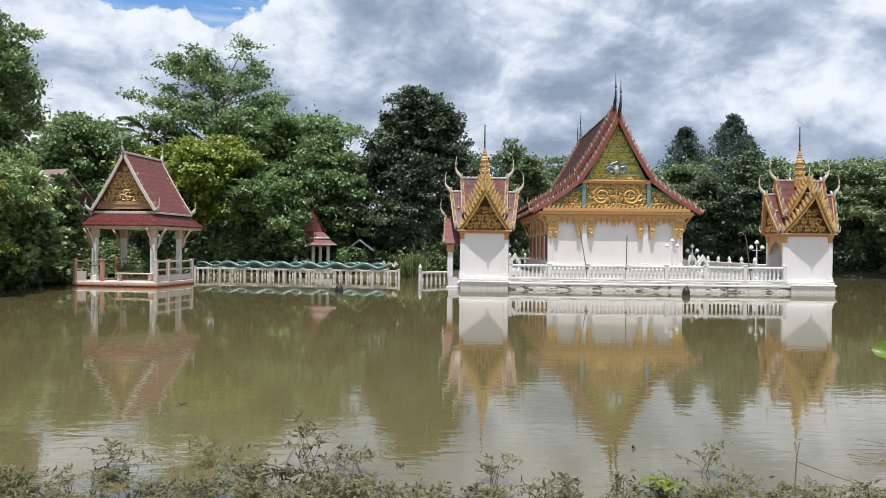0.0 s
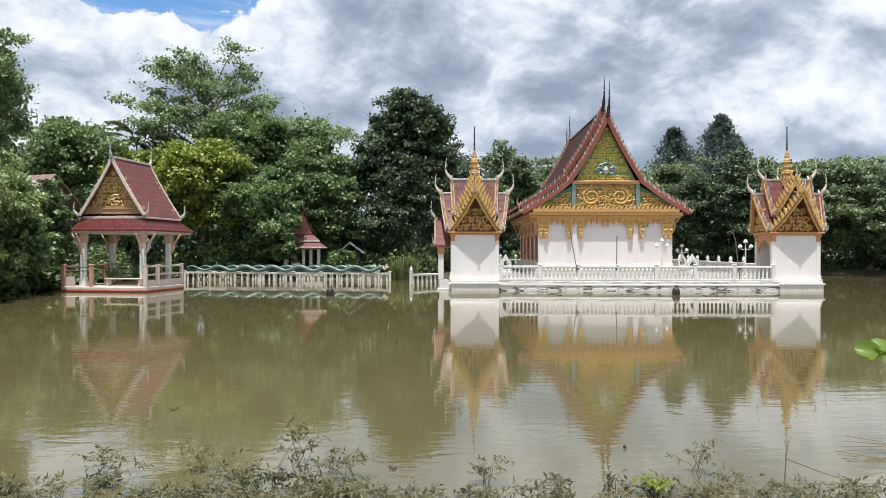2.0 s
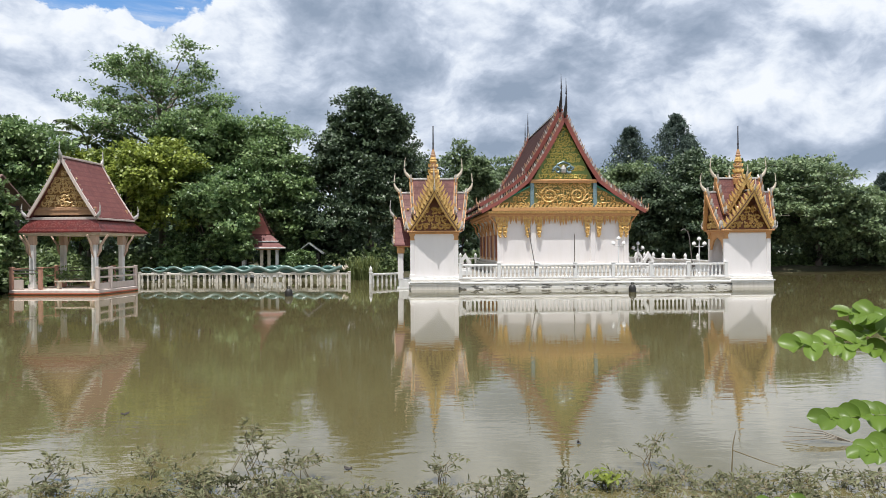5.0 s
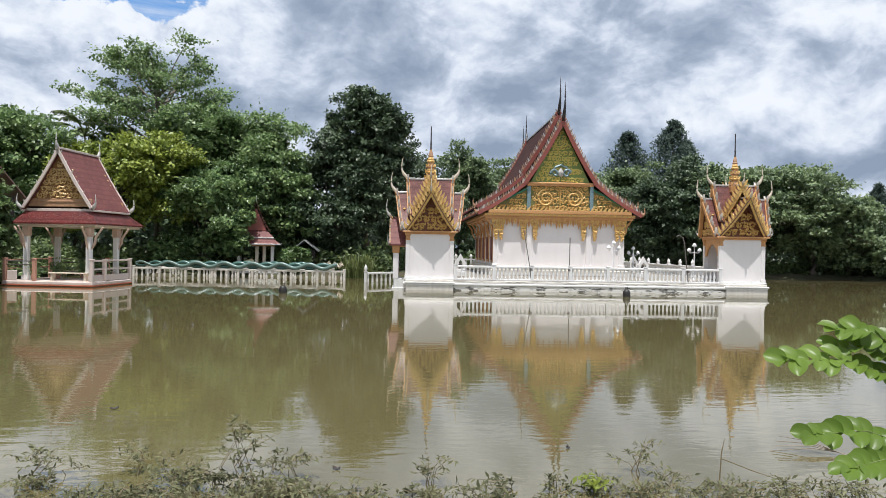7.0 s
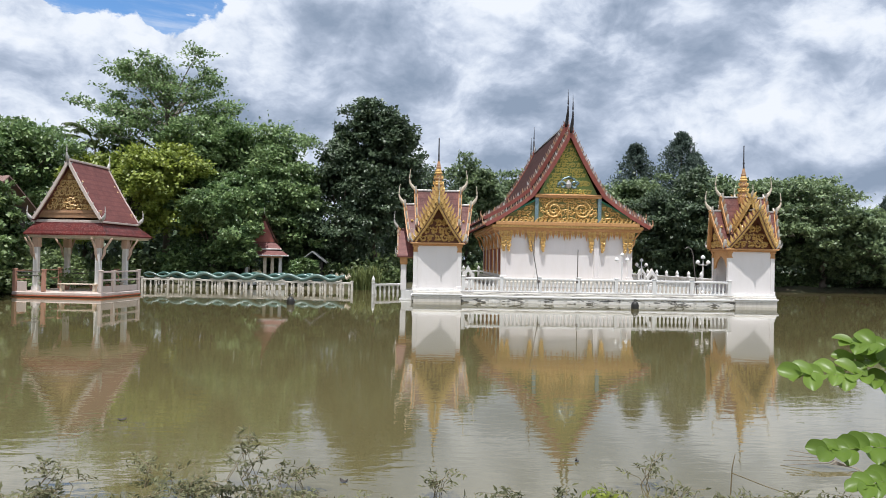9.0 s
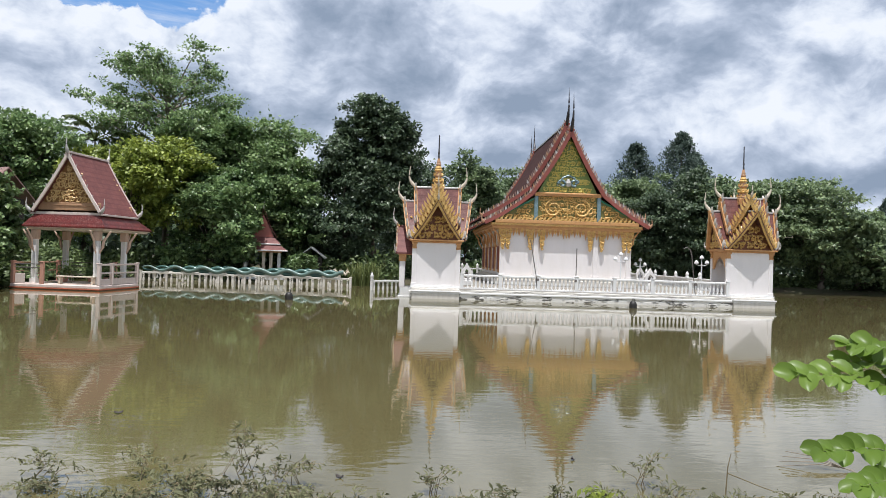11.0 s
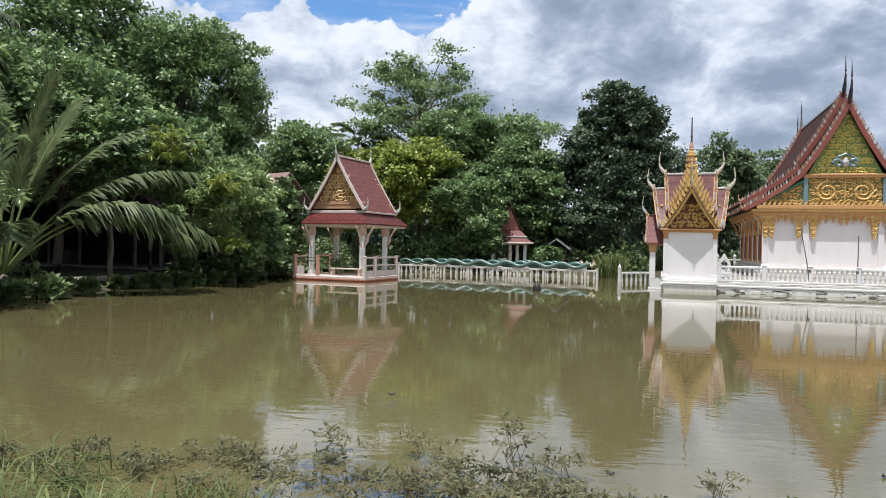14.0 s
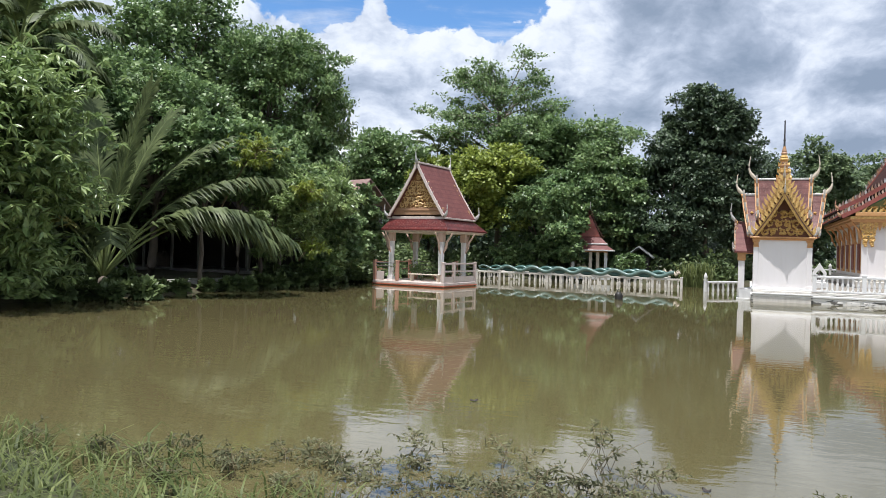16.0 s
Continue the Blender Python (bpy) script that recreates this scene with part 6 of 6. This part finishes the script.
build_buoy(12.41, 37.12, "small black float at the platform foot")
build_buoy(-5.14, 36.3, "small black float beside the bridge")


def build_pots():
    for x, y, s in ((-18.2, 41.6, 1.0), (-17.0, 42.1, 0.9), (-16.2, 42.2, 1.1), (-19.0, 40.4, 1.2)):
        rng = np.random.default_rng(int(s * 100 + abs(x) * 10))
        t = thing("potted_plant", pose(x, y, 0.285), "leafy green plant in a clay pot on the pavilion deck", "potted plant", "potted plants")
        part("pot", Geo().lathe([(0.12, 0), (0.18, 0.25), (0.2, 0.3), (0.16, 0.3)], 10), SALMON, t, "", True)
        p = rng.normal(size=(160, 3)) * np.array([0.22, 0.2, 0.2]) * s + np.array([0, 0, 0.62])
        v, f = leaves_at(rng, p, p - np.array([0, 0, 0.5]), 0.22, 0.2, 0.3)
        part("foliage", fast_mesh("foliage", v, f, LEAF_MID), None, t)


build_pots()

# ---- reeds, weeds and grass ----


def blades(rng, xy, z, height, width, lean=0.35):
    """Grass blades in three bends: points and triangles."""
    n = len(xy)
    a = rng.uniform(0, 2 * math.pi, n)
    d = np.stack([np.cos(a), np.sin(a), np.zeros(n)], 1)
    s = np.stack([-np.sin(a), np.cos(a), np.zeros(n)], 1)
    h = height * rng.uniform(0.5, 1.25, n)[:, None]
    w = (width * rng.uniform(0.6, 1.3, n))[:, None]
    ln = (lean * rng.uniform(0.2, 1.7, n))[:, None]
    base = np.column_stack([xy, np.broadcast_to(z, n)])
    up = np.array([0, 0, 1.0])
    p1, p2 = base + up * h * 0.55 + d * h * ln * 0.25, base + up * h * (0.95 - 0.15 * ln) + d * h * ln * 0.7
    tip = base + up * h * (1.02 - 0.55 * ln) + d * h * ln * 1.35
    v = np.stack([base - s * w, base + s * w, p1 - s * w * 0.9, p1 + s * w * 0.9, p2 - s * w * 0.6, p2 + s * w * 0.6, tip], 1).reshape(-1, 3)
    i = np.arange(n)[:, None] * 7
    f = np.concatenate([i + t for t in ([0, 1, 3], [0, 3, 2], [2, 3, 5], [2, 5, 4], [4, 5, 6])], 1).reshape(-1, 3)
    return v, f


def build_reeds():
    rng = np.random.default_rng(8)
    xy = np.column_stack([rng.uniform(-3.4, -1.2, 420), rng.uniform(53.6, 55.5, 420)])
    v, f = blades(rng, xy, -0.1, 1.7, 0.026, 0.3)
    tagged(new("reeds", fast_mesh("reeds", v, f, LEAF_GRASS)), "yellow-green reeds standing in the shallows", "reeds", kind="stuff")
    n = 5200
    xy = np.column_stack([rng.uniform(-13.5, -2.6, n), rng.uniform(2.4, 6.4, n)])
    keep = xy[:, 1] < 5.5 + 0.55 * np.clip((-3.2 - xy[:, 0]) / 2, -1, 1) + rng.normal(size=n) * 0.22
    keep &= np.sin(xy[:, 0] * 3.1) * np.sin(xy[:, 1] * 4.3 + xy[:, 0]) + rng.normal(size=n) * 0.5 > -0.25      # tufts with gaps
    xy = xy[keep]
    inland = np.clip(-shore(xy[:, 0], xy[:, 1]) / 1.5, 0, 1)
    v, f = blades(rng, xy, 0.42 * inland * inland * (3 - 2 * inland), 0.34, 0.010, 1.25)
    tagged(new("bank_grass", fast_mesh("bank_grass", v, f, LEAF_GRASS)), "long drooping grass at the water's edge", "grass", kind="stuff")


build_reeds()


def weed_plant(rng, x, y, z, h, spread, stems, out):
    """One straggly weed with feathery twigs; adds to out: stems, leaf points, ways."""
    g, P, O = out
    for _ in range(stems):
        a = rng.uniform(0, 2 * math.pi)
        r = spread * rng.uniform(0.3, 1.0)
        top = np.array([x + r * math.cos(a), y + r * math.sin(a) * 0.6, z + h * rng.uniform(0.45, 1.0)])
        mid = np.array([x + r * 0.4 * math.cos(a), y + r * 0.3 * math.sin(a), z + (top[2] - z) * 0.62])
        foot = (x + r * 0.55 * math.cos(a + 1.1), y + r * 0.5 * math.sin(a + 1.1), z - 0.08)
        g.tube([foot, tuple(mid), tuple(top)], [0.0045, 0.0032, 0.0018], 4)
        for k in range(rng.integers(2, 5)):
            q = mid + (top - mid) * rng.uniform(-0.4, 1.05)
            b = rng.uniform(0, 2 * math.pi)
            ln = rng.uniform(0.08, 0.22)
            e = q + np.array([math.cos(b) * ln, math.sin(b) * ln, rng.uniform(-0.02, 0.05)])
            g.tube([tuple(q), tuple(e)], [0.0025, 0.0015], 3)
            m = rng.integers(4, 8)
            for j in range(m):
                P.append(q + (e - q) * (0.3 + 0.8 * j / m))
                O.append(np.array([math.cos(b + 0.9 * (1 - 2 * (j % 2))), math.sin(b + 0.9 * (1 - 2 * (j % 2))), 0.1]) * 1.5 + rng.normal(size=3) * 0.2)


def build_weeds():
    rng = np.random.default_rng(21)
    spots = [(-1.45, 7.7, 0.55, 0.5, 10), (-1.0, 7.4, 0.35, 0.5, 10), (0.52, 7.2, 0.30, 0.22, 6), (2.75, 7.5, 0.42, 0.35, 6), (-3.3, 7.5, 0.25, 0.5, 8), (-2.3, 7.6, 0.3, 0.35, 6)]
    for x in np.arange(-4.9, 4.8, 0.21):
        yy = 6.3 + 0.22 * math.sin(x * 2.3) + rng.normal() * 0.16 + (0.4 if -2.2 < x < -0.2 else 0) + (0.25 if -4.2 < x < -2.8 else 0)
        spots.append((x, yy + rng.uniform(-0.35, 0.25), rng.uniform(0.06, 0.2) if rng.uniform() < 0.75 else rng.uniform(0.2, 0.32), rng.uniform(0.15, 0.34), int(rng.integers(2, 6))))
    for x in np.arange(-2.1, -0.3, 0.2):
        spots.append((x, rng.uniform(6.3, 7.3), rng.uniform(0.15, 0.32), 0.25, 7))
    for x in np.arange(-4.3, -3.0, 0.26):
        spots.append((x, rng.uniform(6.4, 7.3), rng.uniform(0.1, 0.22), 0.25, 7))
    for x in np.arange(-3.0, 5.0, 0.2):
        spots.append((x, rng.uniform(6.5, 7.0), rng.uniform(0.03, 0.12), rng.uniform(0.15, 0.32), int(rng.integers(2, 5))))
    for x in np.arange(0.9, 4.9, 0.42):
        spots.append((x, rng.uniform(6.7, 7.3), rng.uniform(0.10, 0.24), rng.uniform(0.2, 0.35), int(rng.integers(2, 5))))
    for x in np.arange(-10, -4.5, 0.34):
        spots.append((x, rng.uniform(5.0, 6.4), rng.uniform(0.12, 0.3), 0.22, 7))
    g, P, O = Geo(), [], []
    for s in spots:
        weed_plant(rng, s[0], s[1], 0.0, s[2], s[3], s[4], (g, P, O))
    me = bpy.data.meshes.new("weed_stems")
    me.from_pydata(g.v, [], g.f)
    me.materials.append(STEM)
    w = thing("shore_weeds", pose(0, 0, 0), "straggly grey-green weeds standing in the shallow water", "weeds", kind="stuff")
    part("weed_stems", me, None, w)
    v, f = leaves_at(rng, np.array(P), np.array(O), 0.072, 0.1, 0.17)
    part("weed_leaves", fast_mesh("weed_leaves", v, f, LEAF_WEED), None, w)
    fresh = thing("fresh_weed", pose(2.16, 6.9, 0), "bright yellow-green leafy weed among the dull ones", "weed")
    g, P, O = Geo(), [], []
    weed_plant(rng, 0, 0, 0.0, 0.20, 0.12, 4, (g, P, O))
    part("stems", g, STEM_GREEN, fresh)
    v, f = leaves_at(rng, np.array(P), np.array(O), 0.075, 0.1, 0.26)
    part("foliage", fast_mesh("foliage", v, f, LEAF_FRESH), None, fresh)
    d = thing("driftwood", pose(1.05, 6.35, 0.03, 0, 0, 6), "wet brown driftwood among the weeds", "driftwood")
    part("log", Geo().tube([(-0.35, 0, 0), (-0.1, 0.03, 0.03), (0.2, 0, 0.02), (0.42, 0.04, 0)], [0.03, 0.05, 0.045, 0.015], 7), BARK_PALE, d, "", True)
    t = thing("bare_twig", pose(3.55, 7.3, 0), "bare twigs sticking out of the water", "twig")
    part("stem", Geo().tube([(0, 0, -0.1), (0.02, 0, 0.28), (0.05, 0, 0.42)], [0.008, 0.006, 0.003], 5), STEM, t)
    part("stem", Geo().tube([(0.02, 0, 0.22), (0.35, -0.05, 0.10), (0.62, -0.1, 0.02)], [0.006, 0.005, 0.003], 5), STEM, t)


build_weeds()


def build_floating_leaves():
    for x, y, turn, length in ((-3.75, 10.55, 30, 0.12), (2.25, 8.5, 80, 0.08), (-0.43, 7.7, -20, 0.09)):
        vs = [(length * (k / 6 - 0.5), side * 0.3 * length * math.sin(math.pi * k / 6) ** 0.8, 0.012 + 0.03 * abs(k - 3) / 3 * (0.6 + 0.4 * side) + dz) for dz in (0, -0.004) for k in range(7) for side in (-1, 0, 1)]
        fs = [(b + 3 * k + j, b + 3 * k + j + 1, b + 3 * k + j + 4, b + 3 * k + j + 3) for b in (0, 21) for k in range(6) for j in (0, 1)]
        leaf = new("floating_leaf", Geo().add(vs, fs).mesh("floating_leaf", DARK_WOOD))
        leaf.matrix_basis = pose(x, y, 0, 0, 0, turn)
        tagged(leaf, "dark curled dead leaf floating on the pond", "dead leaf", "floating leaves")
    t = thing("dry_reed", pose(4.95, 8.3, 0.0, 0, 0, -12), "pale dry reed stalks lying in the shallow water", "reed")
    for k in range(4):
        part("stalk", Geo().tube([(-0.3 + 0.05 * k, 0.05 * k, 0.05 * k), (0.2, 0.03 * k, 0.06 + 0.02 * k), (0.55, -0.05 * k, 0.02)], [0.004, 0.007, 0.005], 5), BARK_PALE, t)


build_floating_leaves()

# ---- leafy branch beside the camera ----


def oval_leaf(length, width):
    """One blunt oval leaflet along +x, cupped, with a raised midrib."""
    n, vs, fs = 10, [], []
    for i in range(n + 1):
        k = i / n
        w = width * 0.5 * max(0.03, 1 - abs(2 * k ** 1.25 - 1) ** 2.8) ** 0.55
        z = 0.10 * length * math.sin(math.pi * k) - 0.10 * length * k * k + 0.012 * length * math.sin(9 * k)
        vs += [(length * k, -w, z + w * 0.35), (length * k, -w * 0.5, z + w * 0.06), (length * k, 0, z - w * 0.05), (length * k, w * 0.5, z + w * 0.06), (length * k, w, z + w * 0.35)]
    for i in range(n):
        for j in range(4):
            a = i * 5 + j
            fs.append((a, a + 1, a + 6, a + 5))
    me = Geo().add(vs, fs).mesh("leaflet", LEAF_NEAR, True)
    return me


def build_branch():
    rng = np.random.default_rng(33)
    b = thing("leafy_branch", pose(1.765, 2.1, 1.3), "bright green shrub branch with paired oval leaflets", "shrub")
    stalk = [(0.10, 0.0, -0.95), (0.06, 0.02, -0.3), (0.04, 0, 0.2), (-0.02, 0.02, 0.62), (-0.08, 0, 0.95)]
    part("stem", Geo().tube(stalk, [0.014, 0.012, 0.010, 0.007, 0.004], 7), STEM_GREEN, b, "", True)
    sizes = [oval_leaf(0.062, 0.048), oval_leaf(0.069, 0.053), oval_leaf(0.052, 0.041)]
    # each spray: foot, tip and number of leaflet pairs
    for foot, tip, pairs in (((-0.02, 0.02, 0.66), (-0.46, -0.02, 0.735), 8), ((0.02, 0.02, 0.70), (-0.25, 0.05, 0.765), 5), ((0.0, -0.02, 0.455), (-0.46, -0.16, 0.547), 8),
                             ((0.0, -0.04, 0.40), (-0.40, -0.24, 0.475), 8), ((-0.04, 0, 0.74), (-0.25, 0.06, 0.82), 4), ((0.04, 0.0, 0.08), (-0.53, 0.02, 0.225), 7), ((-0.05, 0.0, 0.8), (0.25, 0.05, 0.95), 5)):
        f, t = Vector(foot), Vector(tip)
        mid = f.lerp(t, 0.55) + Vector((0, 0, 0.035))
        ribs = [f, f.lerp(mid, 0.5), mid, mid.lerp(t, 0.5), t]
        rib = part("rib", Geo().tube(ribs, [0.0035, 0.003, 0.0025, 0.002, 0.0015], 5), STEM_GREEN, b)
        d = (t - f).normalized()
        az = math.degrees(math.atan2(d.y, d.x))
        pairs += 3
        for i in range(pairs):
            k = 0.18 + 0.82 * i / (pairs - 1)
            p = f.lerp(mid, k / 0.55) if k < 0.55 else mid.lerp(t, (k - 0.55) / 0.45)
            for side in (-1, 1):
                turn = az + side * rng.uniform(38, 62) * (0.55 if i == pairs - 1 else 1)
                m = pose(*p, rng.uniform(5, 45)) @ pose(0, 0, 0, rng.uniform(-15, 15) + side * 10, rng.uniform(-15, 15), turn)
                part("leaflet", sizes[rng.integers(0, 3)], None, rib, m=m)


build_branch()
